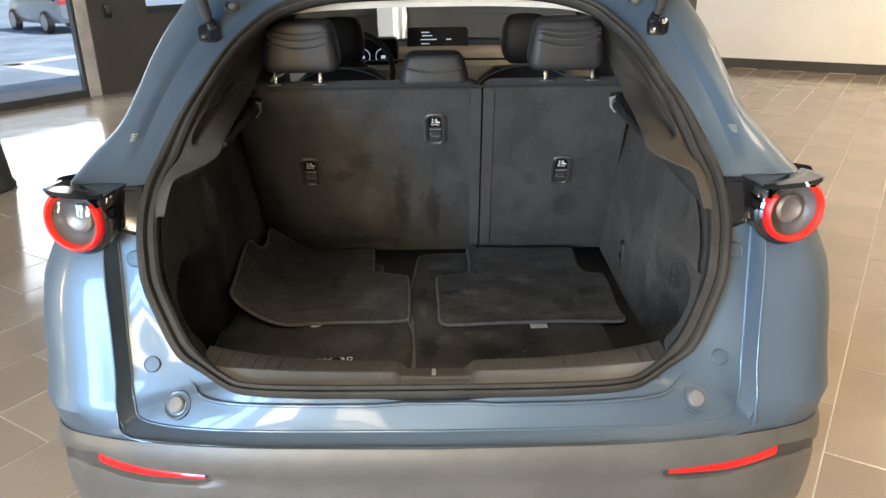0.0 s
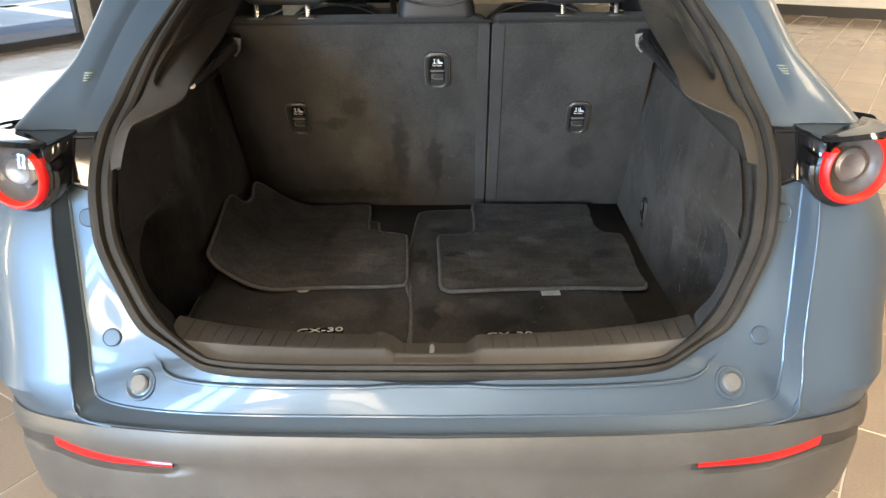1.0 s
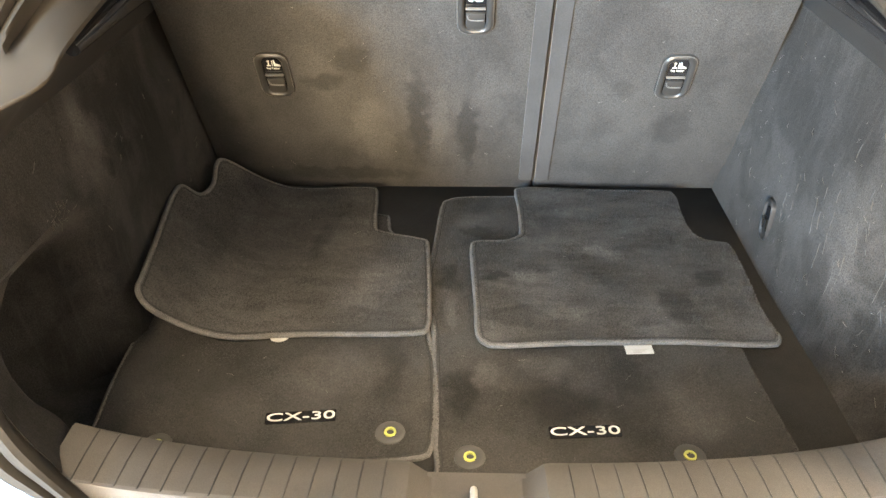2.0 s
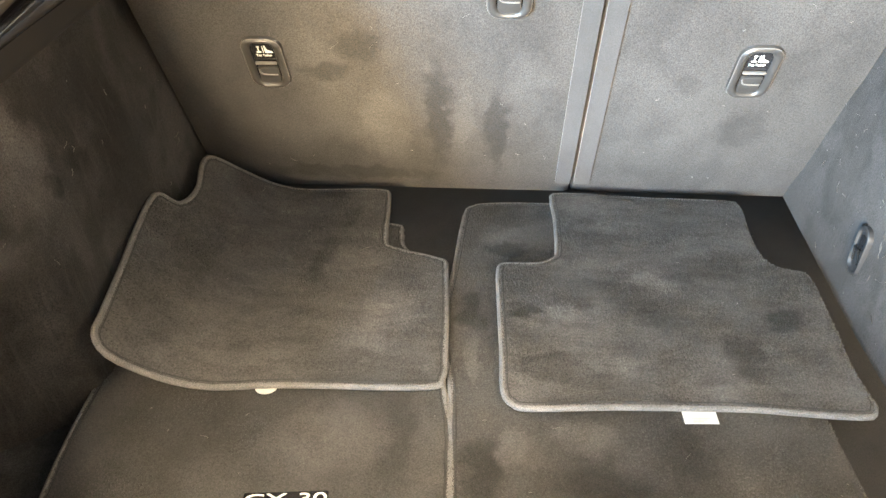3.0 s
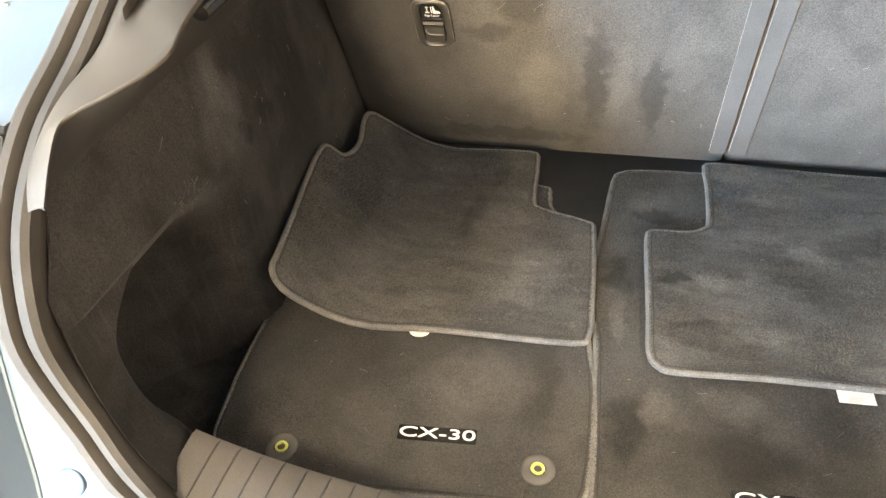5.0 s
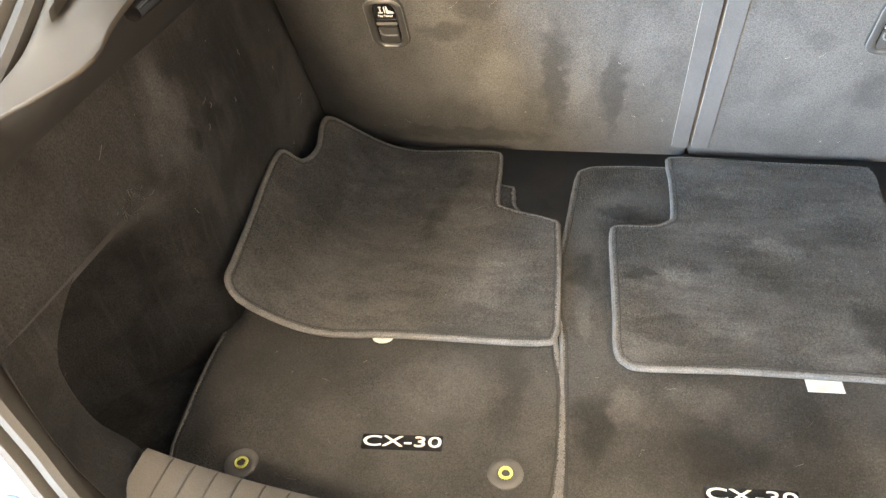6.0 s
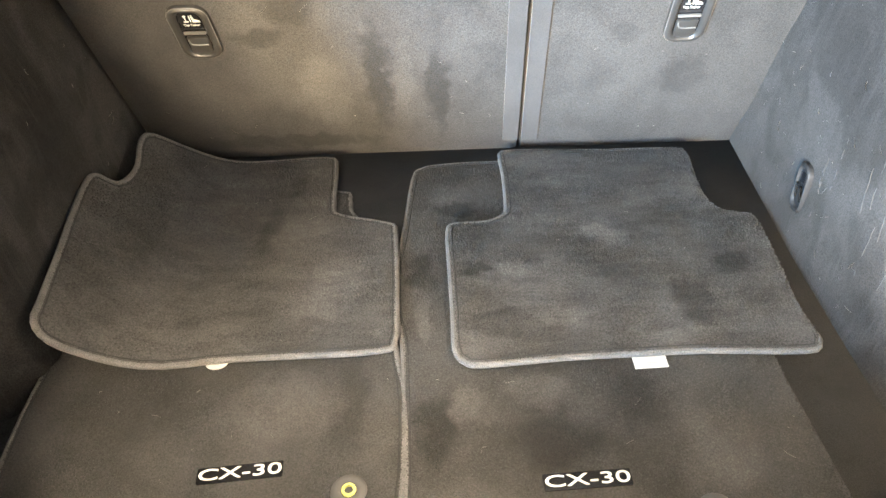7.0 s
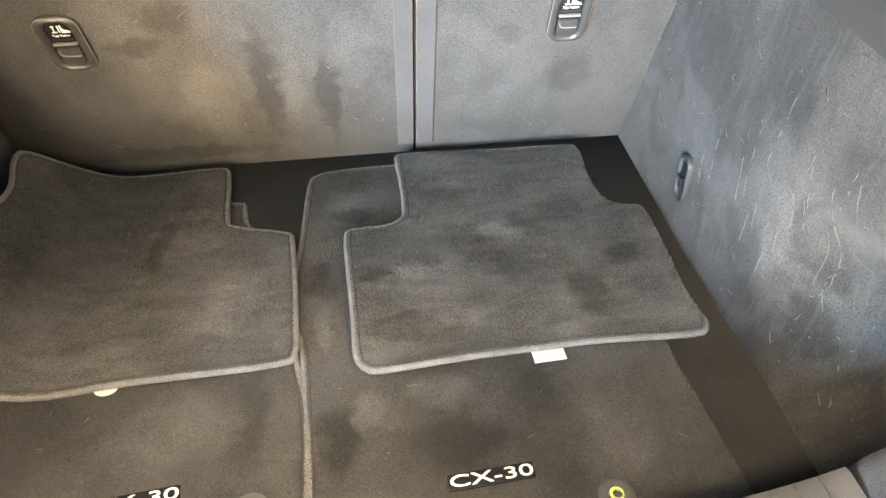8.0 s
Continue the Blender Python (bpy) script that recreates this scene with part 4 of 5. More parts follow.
        part("cover_edge", rod([(side * q.x, q.y, q.z) for q in spline([a, mid, b], 4)], .0026, 8), GLOSS_BLACK, cover)
    rows = [spline(r, 4) for r in ([(.700, .10, .985), (.765, .118, .99), (.806, .195, .99), (.828, .28, .995), (.842, .50, .995)], [(.700, .13, 1.045), (.770, .135, 1.05), (.808, .20, 1.05), (.826, .28, 1.045), (.842, .46, 1.03)], [(.700, .15, 1.085), (.776, .150, 1.090), (.802, .192, 1.092), (.818, .27, 1.078), (.838, .42, 1.046)])]
    part("quarter_shoulder", sheet(rows, side), PAINT, car)


# ---- boot: floor, side carpets, trims, sill ----
def floor_z(y):
    return .605 + .035 * (y - .15)


board = part("cargo_floor", sheet([[Vector((x, y, floor_z(y))) for x in (-.536, -.3, 0, .3, .536)] for y in (.05, .3, .6, .97)]), BOARD_CARPET, car, "flat black felt boot floor", up=(0, 0, 1))
thick(board, .02)
EDGE = [(.556, .33, 1.045), (.546, .30, .985), (.540, .235, .935), (.545, .160, .895), (.548, .118, .86), (.541, .102, .82), (.521, .093, .775), (.499, .10, .735), (.503, .115, .690)]


def wall_x(y, z, extra=0.0):
    if extra:  # the left side lies deeper
        extra += .012 * smooth01((y - .34) / .2)
        pocket = smooth01((.42 - y) / .17) * (1 - smooth01((z - .80) / .12)) * .165
    else:
        pocket = smooth01((.46 - y) / .32) * (1 - smooth01((z - .80) / .13)) * smooth01((z - .585) / .12) * .115
    return .530 + extra + pocket + .022 * smooth01((z - .86) / .2) - .006 * smooth01((.75 - z) / .1) * smooth01((y - .4) / .2) - (.035 * smooth01((.60 - z) / .03))


for side in (1, -1):
    rows = []
    for k in range(31):
        row = []
        for j in range(27):
            z = .57 + .50 * j / 26
            y0 = float(np.interp(z, (.57, .95, 1.0, 1.03, 1.07), (.06, .06, .105, .14, .20)))
            y = y0 + (.965 - y0) * k / 30
            row.append(Vector((wall_x(y, z, .016 if side < 0 else 0), y, z)))
        rows.append(row)
    part("side_carpet", sheet(rows, side), CARPET, car, "fuzzy black carpet side lining with pale fibres and scuffs")
    rail = spline([(.562, .122, 1.045), (.562, .104, 1.0), (.554, .070, .95), (.550, .060, .92), (.542, .052, .885), (.530, .044, .84), (.508, .034, .79), (.478, .028, .738), (.468, .034, .69)], 5)
    edge = [q + Vector((.008 + .008 * smooth01((q.z - .85) / .08) if side < 0 else 0, 0, 0)) for q in spline(EDGE, 5)]
    rows = [[a + Vector((.014, .006, 0)), a, a.lerp(b, .4) + Vector((.002, -.003, 0)), a.lerp(b, .88) + Vector((0, -.004, 0)), b, b + Vector((.010, .010, 0)), b + Vector((.03, .014, -.004)), b + Vector((.16, .016, -.02))] for a, b in zip(rail, edge)]
    part("rear_lining", sheet(rows, side), CARPET, car, "black carpet return beside the boot opening")
    part("pocket_floor", box(bmesh.new(), (side * .62, .30, .577), (.28, .56, .02)), CARPET, car)
    hook = part("tie_down", ringed([[(x * k, y * k, z) for x, y in rounded(.034, .082, .015)] for k, z in ((1.0, -.004), (1.0, .004), (.94, .006), (.86, .006), (.76, .002))], Matrix.Translation((side * (wall_x(.632, .722, .016 if side < 0 else 0) - .001), .632, .722)) @ pose(0, 0, 0, 90, 0, -90 * side)), TIE_PLASTIC, car, "black plastic tie-down recess")
    hook_m = Matrix.Translation((side * (wall_x(.632, .722, .016 if side < 0 else 0) - .001), .632, .722)) @ pose(0, 0, 0, 90, 0, -90 * side)
    part("slot", plate(rounded(.013, .026, .005, 3), .0022, .0036, hook_m @ Matrix.Translation((0, .014, 0))), GLOSS_BLACK, hook, "dark slot")
    part("bar", rod([hook_m @ Vector(q) for q in ((-.008, -.020, .003), (-.007, .004, .0075), (.007, .004, .0075), (.008, -.020, .003))], .0018, 6), SATIN_BLACK, hook, "small dark bar")
    # upper trim: from the seal in to a ledge that carries the parcel shelf
    inner = spline([(.372, .650, 1.400), (.412, .608, 1.378), (.446, .566, 1.350), (.486, .49, 1.304), (.522, .40, 1.238), (.543, .335, 1.186), (.552, .29, 1.156), (.560, .245, 1.120), (.567, .19, 1.100), (.572, .150, 1.078), (.571, .118, 1.055), (.567, .098, 1.030)], 4)
    ledge = spline([(.40, .98, 1.40), (.46, .90, 1.325), (.488, .80, 1.245), (.490, .62, 1.188), (.474, .42, 1.168), (.458, .26, 1.150), (.457, .205, 1.133), (.488, .168, 1.119), (.518, .148, 1.108), (.534, .136, 1.097), (.543, .118, 1.068), (.549, .100, 1.036)], 4)
    rows = []
    for a, b in zip(inner, ledge):
        k = min(1, (a - b).length * 6)
        hollow = smooth01((a.y - .27) / .07) * (1 - smooth01((a.y - .60) / .16))
        rows.append(spline([a, a.lerp(b, .22) + Vector((.006, 0, .005)) * k, a.lerp(b, .42) + Vector((.010 + .030 * hollow, 0, .005 - .034 * hollow)) * k, a.lerp(b, .66) + Vector((.010 + .012 * hollow, 0, .004 - .012 * hollow)) * k, b.lerp(a, .06) + Vector((0, 0, .003 * k)), b, b + Vector((.003, .002, -.005)), b + Vector((.012, .006, -.006))], 3))
    trim = part("upper_trim", sheet(rows, side), TRIM_PLASTIC, car, "charcoal plastic trim beside the boot opening")
    seam = []
    for i in range(21, 9, -1):
        f = (21 - i) / 11 * .72 * (len(rows[i]) - 7)
        q = rows[i][int(f)].lerp(rows[i][int(f) + 1], f - int(f))
        seam.append((side * q.x, q.y, q.z))
    part("trim_seam", rod(seam, .0013, 5), RUBBER, trim)
    # smooth panel between the ledge and the carpet's top edge
    under = []
    for q, b in zip(rows, ledge):
        w = Vector((.551 + (.012 if side < 0 else 0), b.y + .02, 1.038 + .05 * max(0, b.y - .1)))
        under.append(spline([b + Vector((.004, .002, -.004)), b.lerp(w, .4) + Vector((.006, .004, .0)), w, w + Vector((.02, .01, -.02))], 3))
    part("side_panel", sheet(under, side), SMOOTH_FELT, car, "smooth black panel below the trim ledge")
    arm = part("shelf_rest", rod([(side * q.x, q.y, q.z) for q in spline([(.496, .66, 1.152), (.492, .58, 1.148), (.480, .44, 1.145), (.474, .30, 1.136)], 5)], lambda k: .028 - .019 * k, 12, flat=.9), GLOSS_BLACK, car, "black parcel-shelf rest")
    part("block", box(bmesh.new(), (side * .505, .668, 1.153), (.062, .045, .046), None, .008), SATIN_BLACK, arm)
    m = Matrix.Translation((side * .480, .646, 1.150)) @ pose(0, 0, 0, 80, 0, side * 14) @ Matrix.Diagonal((side, 1, 1, 1))
    part("clip", plate([(-.017, .019), (.011, .021), (.013, -.001), (-.002, -.023), (-.015, -.007)], 0, .006, m), CLIP_METAL, arm, "pale metal clip")
    m = Matrix.Translation((side * .497, .640, 1.143)) @ look((0, 0, 0), (side * -.25, -1, .30)) @ pose(0, 0, 0, 180, 0, 0)
    part("roller", turned([(0, .030), (.009, .030), (.0115, .027), (.0115, .020), (.009, .018), (.009, .012), (.014, .010), (.014, -.010), (0, -.012)], m, 18), STEEL, arm, "dull steel shelf pin")


# sill plate: a curved moulding whose ends climb with the opening, dark groove lines across its top
def on_sill(x, y, z, drop=0.0):
    """A point of the sill's section carried to that x: the ends swing inwards and climb, the back edge most."""
    x = x * (1.018 if x < -.4 else 1 + .018 * max(0, (-x - .2) / .2) if x < -.2 else 1)  # the left end reaches a little farther
    k = abs(x) / .49
    y = y * (1 - .92 * min(1, k) ** 5) if y < 0 else y
    return Vector((x * (1 + .035 * max(0, y) - .02 * k ** 4), y + .022 * k ** 2.4, z + .008 * k ** 3 + .018 * k ** 3 * max(0, y) / .074 - drop))


SILL_SECTION = [(-.060, .684), (-.055, .698), (-.030, .711), (-.010, .7205), (-.005, .7222), (.002, .7218), (.016, .7190), (.040, .7140), (.074, .7045), (.083, .699), (.087, .60)]


def dip(x, outer, inner):
    return max(0.0, min(1.0, (outer - abs(x)) / (outer - inner)))


stations = sorted([-.497 + .994 * i / 60 for i in range(61) if abs(-.497 + .994 * i / 60) > .10] + [sx * v for sx in (-1, 1) for v in (.096, .088, .080, .0715, .066, .060, .054, .048, .04, .02)] + [0])
rows = []
for x in stations:
    sec = []
    for y, z in SILL_SECTION:
        drop = dip(x, .084, .0715) * .0115 if -.02 < y < .012 else 0
        if y > .012 and z > .65:  # the latch recess behind the ridge
            drop = dip(x, .082, .044 + .2 * y) * (z - .691 + .16 * (y - .012))
        sec.append(on_sill(x, y, z, drop))
    rows.append(sec)
sill = part("sill_plate", sheet([r[:6] for r in rows]), SILL_PLASTIC, car, "dark plastic sill plate with a ribbed tread", sharp=.35)
part("tread", sheet([r[5:] for r in rows]), SILL_TREAD, sill, "darker grained tread behind the ridge", sharp=.35)
# dark rods stand in for the shade inside the tread's grooves
for i in range(-17, 18):
    x = .0272 * i
    if abs(x) < .10:
        continue
    run = [on_sill(x, y, z) for y, z in ((-.001, .7217), (.004, .7212), (.016, .7187), (.040, .7137), (.074, .7042), (.081, .6995))]
    part("rib", rod(spline(run, 3), .0013, 5), RUBBER, sill)
for side in (1, -1):
    end = [on_sill(side * .497, y, z) for y, z in SILL_SECTION]
    bm = bmesh.new()
    bm.faces.new([bm.verts.new(q) for q in end] + [bm.verts.new((end[0].x, end[0].y, .60))])
    part("end_cap", bm, SILL_PLASTIC, sill)
part("striker", rod(spline([(-.004, .004, .672), (-.004, .007, .700), (-.004, .042, .699), (-.004, .046, .670)], 4), .0044, 8), STRIKER_METAL, car, "chrome latch striker")

# ---- rear seat backs ----
LEAN_BACK = math.atan(.44)
BACK = Matrix.Translation((0, .916, .65)) @ pose(0, 0, 0, 90 + math.degrees(LEAN_BACK), 0, 0)  # local x right, y up the back, z towards the boot


def seat_back(x0, x1, h1, label):
    """A seat back as a padded slab with a rounded rim."""
    w = x1 - x0
    cx = (x0 + x1) / 2
    out = rounded(w, h1 + .06, .035)
    levels = ((0, -.10), (0, -.014), (-.003, -.004), (-.010, 0))
    bm = ringed([[(cx + x * (1 + 2 * o / w), (h1 - .06) / 2 + y * (1 + 2 * o / h1) + .44 * z, z) for x, y in out] for o, z in levels], BACK)
    return part("seat_back", bm, SEAT_CARPET, car, label)


def band(bm, x0, x1, h0, h1, proud=.004):
    return plate([(x + (x0 + x1) / 2, y + (h0 + h1) / 2) for x, y in rounded(abs(x1 - x0), h1 - h0, .003, 2)], -.004, proud, BACK, bm)


def latch(seat, x, h):
    """A recessed release with its moulded rim, lever and printed symbol."""
    m = BACK @ Matrix.Translation((x, h, 0))
    ring = rounded(.062, .104, .020)

    def ring_at(dx, dy, z):
        return [(a * (1 - 2 * dx / .062), b * (1 - 2 * dy / .104), z) for a, b in ring]

    base = part("latch", ringed([ring_at(-.001, -.001, -.003), ring_at(-.0005, -.0005, .004), ring_at(.0015, .0015, .0078), ring_at(.0045, .004, .0092), ring_at(.0085, .0065, .0085), ring_at(.0115, .0085, .0060), ring_at(.0130, .0095, .0012)], m, fill=False), LATCH_PLASTIC, seat, "moulded plastic seat release with a printed symbol", sharp=1.0)
    # the rim's edge highlight is put into this ring's lighter colour
    part("rim_edge", rod([m @ Vector(q) for q in ring_at(.0008, .0008, .0058)], .0010, 5, closed=True), BRIGHT_LINE_PLASTIC, base, "rim edge with its highlight put into a lighter colour")
    part("well", ringed([ring_at(.0128, .0094, .0030), ring_at(.0130, .0095, .0006), ring_at(.020, .030, .0005)], m), GLOSS_BLACK, base, "dark recess")
    part("lever", box(bmesh.new(), (0, -.026, .0025), (.033, .034, .006), m, .002), LATCH_PLASTIC, base)
    part("lever_lip", rod([m @ Vector(q) for q in spline([(-.014, -.012, .006), (-.011, -.0205, .0068), (0, -.0225, .007), (.014, -.0225, .0068)], 4)], .0012, 6), BRIGHT_LINE_PLASTIC, base)
    part("bar", box(bmesh.new(), (0, .000, .0040), (.0345, .0036, .005), m, .001), BRIGHT_LINE_PLASTIC, base)
    bm = bmesh.new()
    for px, py, w, hh in ((-.0075, .027, .0022, .015), (-.0075, .0205, .010, .0022), (-.0075, .033, .006, .002), (.0005, .027, .0018, .015)):
        box(bm, (px * .85, .003 + py * .85, .0012), (w * .75, hh * .85, .0008), m)
    plate([(px, py + .026) for px, py in ((.003, .007), (.005, .007), (.0065, -.001), (.014, -.004), (.015, -.007), (.003, -.007))], .0008, .0016, m, bm)
    part("symbol", bm, WHITE_PRINT, base)
    words("letters", "Top Tether", .0052, WHITE_PRINT, m @ Matrix.Translation((0, .0135, .0012)), base)
    return base


big = seat_back(-.556, .1270, .604, "wide black carpeted rear seat back with two releases")
part("seam_strip", band(bmesh.new(), .0975, .1252, .01, .590), STRIP_VINYL, big)
part("seam_strip", band(bmesh.new(), -.545, .0955, .535, .590, .0025), SEAT_CARPET, big)
small = seat_back(.1298, .538, .604, "narrow black carpeted rear seat back with one release")
part("seam_strip", band(bmesh.new(), .1318, .1605, .01, .590), STRIP_VINYL, small)
part("seam_strip", band(bmesh.new(), .163, .528, .535, .590, .0025), SEAT_CARPET, small)
latch(big, -.375, .315)
latch(big, -.003, .463)
latch(small, .366, .309)
for x0, x1, seat in ((-.56, .13, big), (.144, .56, small)):
    part("piping", rod([BACK @ Vector((x0, .598, .0)), BACK @ Vector((x1, .598, .0))], .004, 6), LEATHER, seat)


def headrest(x, y, z, w, h, d, posts, narrow, label):
    """A padded rest: a soft box that narrows downwards, with stitched seams on its back."""
    m = Matrix.Translation((x, y, z)) @ pose(0, 0, 0, 10, 0, 0)
    n, rows = 18, []
    for k in range(n + 1):
        a = math.pi * k / n
        zz, f = -math.copysign(abs(math.cos(a)) ** .55, math.cos(a)) * h / 2, max(.03, math.sin(a)) ** .24
        taper = 1 - narrow * (.5 - zz / h) if narrow > 0 else 1 + narrow * (.5 + zz / h)
        deep = 1 - .25 * (.5 + zz / h)  # thinner towards the top
        rows.append([m @ Vector((px * (f ** .8) * taper, (py - d / 2) * f * deep + d / 2 * f, zz)) for px, py in rounded(w, d, d * .30, 6)])
    rows = [[sum(rows[0], Vector()) / len(rows[0])] * len(rows[0])] + rows + [[sum(rows[-1], Vector()) / len(rows[-1])] * len(rows[-1])]
    rest = part("headrest", sheet(rows, ring=True), LEATHER, car, label, sharp=1.2)
    for dz, bow in ((.34, .07), (.22, .10), (.06, .12)) if h > .1 else ((.02, .16),):
        pts = [(w * k, -d * .505, h * (dz + bow * (k / .37) ** 2 * 1.1 - .02)) for k in (-.37, -.28, -.14, 0, .14, .28, .37)]
        part("seam", rod([m @ Vector((p.x, p.y + .0008, p.z)) for p in spline(pts, 4)], .0022, 5), RUBBER, rest)
        for s in range(26):
            u = -.36 + .72 * s / 25
            c = m @ Vector((w * u, -d * .505 - .001, h * (dz + bow * (u / .37) ** 2 * 1.1 - .02) - .004))
            part("stitch", rod([c, c + Vector((.0032, 0, 0))], .0007, 4), THREAD, rest) if h > .1 else None
    for s in posts:
        part("post", rod([Vector((s, y + .006, z - h * .35)), Vector((s, y - .012, 1.196))], .0068, 10), CHROME, rest)
        part("post_guide", box(bmesh.new(), (s, y - .012, 1.2015), (.040, .03, .011), None, .003), RUBBER, rest)
    return rest


headrest(-.362, .735, 1.305, .216, .132, .100, (-.441, -.317), -.20, "padded black leather headrest with curved stitched seams")
headrest(.357, .735, 1.301, .218, .132, .100, (.304, .432), -.20, "padded black leather headrest with curved stitched seams")
headrest(-.003, .735, 1.240, .200, .082, .09, (-.07, .07), -.24, "low black leather middle headrest")

# ---- cabin ahead of the rear seats ----
part("cabin_floor", box(bmesh.new(), (0, 1.75, .38), (1.6, 1.9, .06)), BOARD_CARPET, car)
rows = [spline([(-.66, y, 1.40 - dz), (-.5, y, 1.455 - dz), (0, y, 1.485 - dz), (.5, y, 1.455 - dz), (.66, y, 1.40 - dz)], 5) for y, dz in ((.70, .055), (.80, .035), (1.2, .0), (1.7, .0), (2.05, .03))]
thick(part("headliner", sheet(rows), HEADLINER, car, "cream cloth headliner"), .01)

rows = []
for x, z in [(q.x, q.z) for q in spline([(-.50, 0, 1.338), (-.463, 0, 1.360), (-.373, 0, 1.387), (-.19, 0, 1.397), (0, 0, 1.399), (.19, 0, 1.397), (.373, 0, 1.384), (.463, 0, 1.350), (.50, 0, 1.325)], 4)]:
    rows.append([Vector((x, .790, z + .05)), Vector((x, .752, z + .026)), Vector((x, .744, z + .010)), Vector((x, .752, z)), Vector((x, .80, z + .012))])
thick(part("header_trim", sheet(rows), HEADLINER, car, "cream trim along the rear edge of the headliner"), .004)


def front_seat(x, label):
    out = []
    for z, w, d, y in ((.50, .48, .20, 1.62), (.62, .50, .20, 1.66), (.80, .50, .17, 1.70), (.96, .47, .14, 1.75), (1.06, .38, .11, 1.785), (1.105, .26, .08, 1.80), (1.11, .1, .03, 1.80)):
        out.append([Vector((x + px, y + py, z)) for px, py in rounded(w, d, min(w, d) * .4)])
    seat = part("front_seat", sheet(out, ring=True), LEATHER, car, label)
    m = Matrix.Translation((x, 1.80, 1.215))
    rows = []
    for k in range(11):
        a = math.pi * k / 10
        zz, f = -math.cos(a) * .10, max(.02, math.sin(a)) ** .4
        rows.append([m @ Vector((px * f, py * f, zz)) for px, py in rounded(.20, .11, .045)])
    part("front_headrest", sheet(rows, ring=True), LEATHER, seat)
    part("cushion", box(bmesh.new(), (x, 1.95, .55), (.5, .5, .16), None, .05), LEATHER, seat)
    part("piping", rod(spline([(x - .24, 1.63, .85), (x - .232, 1.665, .97), (x - .17, 1.72, 1.07), (x, 1.75, 1.115), (x + .17, 1.72, 1.07), (x + .232, 1.665, .97), (x + .24, 1.63, .85)], 4), .003, 5), THREAD, seat)


front_seat(-.405, "black leather driver seat")
front_seat(.355, "black leather passenger seat")
rows = [spline([(-.74, y, z - .01), (-.4, y, z), (0, y, z + .005), (.4, y, z), (.74, y, z - .01)], 4) for y, z in ((2.36, .92), (2.33, 1.04), (2.36, 1.10), (2.42, 1.125), (2.62, 1.13), (2.88, 1.10))]
dash = part("dashboard", sheet(rows), CREAM, car, "cream leather dashboard with a dark top")
part("dash_top", sheet([[q + Vector((0, .0, .004)) for q in r] for r in rows[3:]]), LEATHER, dash)
part("trim_line", rod(spline([(-.70, 2.322, 1.065), (-.2, 2.317, 1.075), (.3, 2.317, 1.075), (.72, 2.325, 1.065)], 5), .006, 6), CHROME, dash)
disp = part("display", plate(rounded(.30, .105, .02), 0, .02, Matrix.Translation((-.012, 2.44, 1.165)) @ pose(0, 0, 0, 86, 0, 0)), SCREEN_DARK, car, "wide dark centre display with pale figures")
for dx, dz, w in ((-.06, .030, .04), (-.05, .014, .05), (-.045, -.004, .08), (-.06, -.024, .04), (.055, -.004, .025)):
    part("figure", box(bmesh.new(), (-.012 + dx, 2.418, 1.165 + dz), (w, .002, .0045)), SCREEN_LIT, disp)
wheel_m = Matrix.Translation((-.400, 2.10, 1.05)) @ pose(0, 0, 0, 66, 0, 0)
wheel = part("steering_wheel", rod([wheel_m @ Vector((.185 * math.cos(a * .1963), .185 * math.sin(a * .1963), 0)) for a in range(32)], .014, 8, closed=True), LEATHER, car, "black leather steering wheel")
part("hub", turned([(0, .03), (.06, .025), (.075, 0), (0, -.01)], wheel_m, 20), LEATHER, wheel)
part("spoke", box(bmesh.new(), (0, -.01, .004), (.34, .035, .014), wheel_m, .004), STEEL, wheel)
cluster = part("instrument_hood", box(bmesh.new(), (-.375, 2.37, 1.115), (.34, .10, .13), None, .02), SCREEN_DARK, car, "dark instrument cluster with lit figures")
for dx in (-.10, 0, .10):
    arc = [(-.375 + dx + .036 * math.cos(a * .35 - .6), 2.3175, 1.095 + .036 * math.sin(a * .35 - .6)) for a in range(13)]
    part("dial", rod(arc, .0016, 5), SCREEN_LIT, cluster, "pale lit dial ring")
    part("figure", box(bmesh.new(), (-.375 + dx, 2.317, 1.092), (.020, .004, .014)), SCREEN_LIT, cluster)

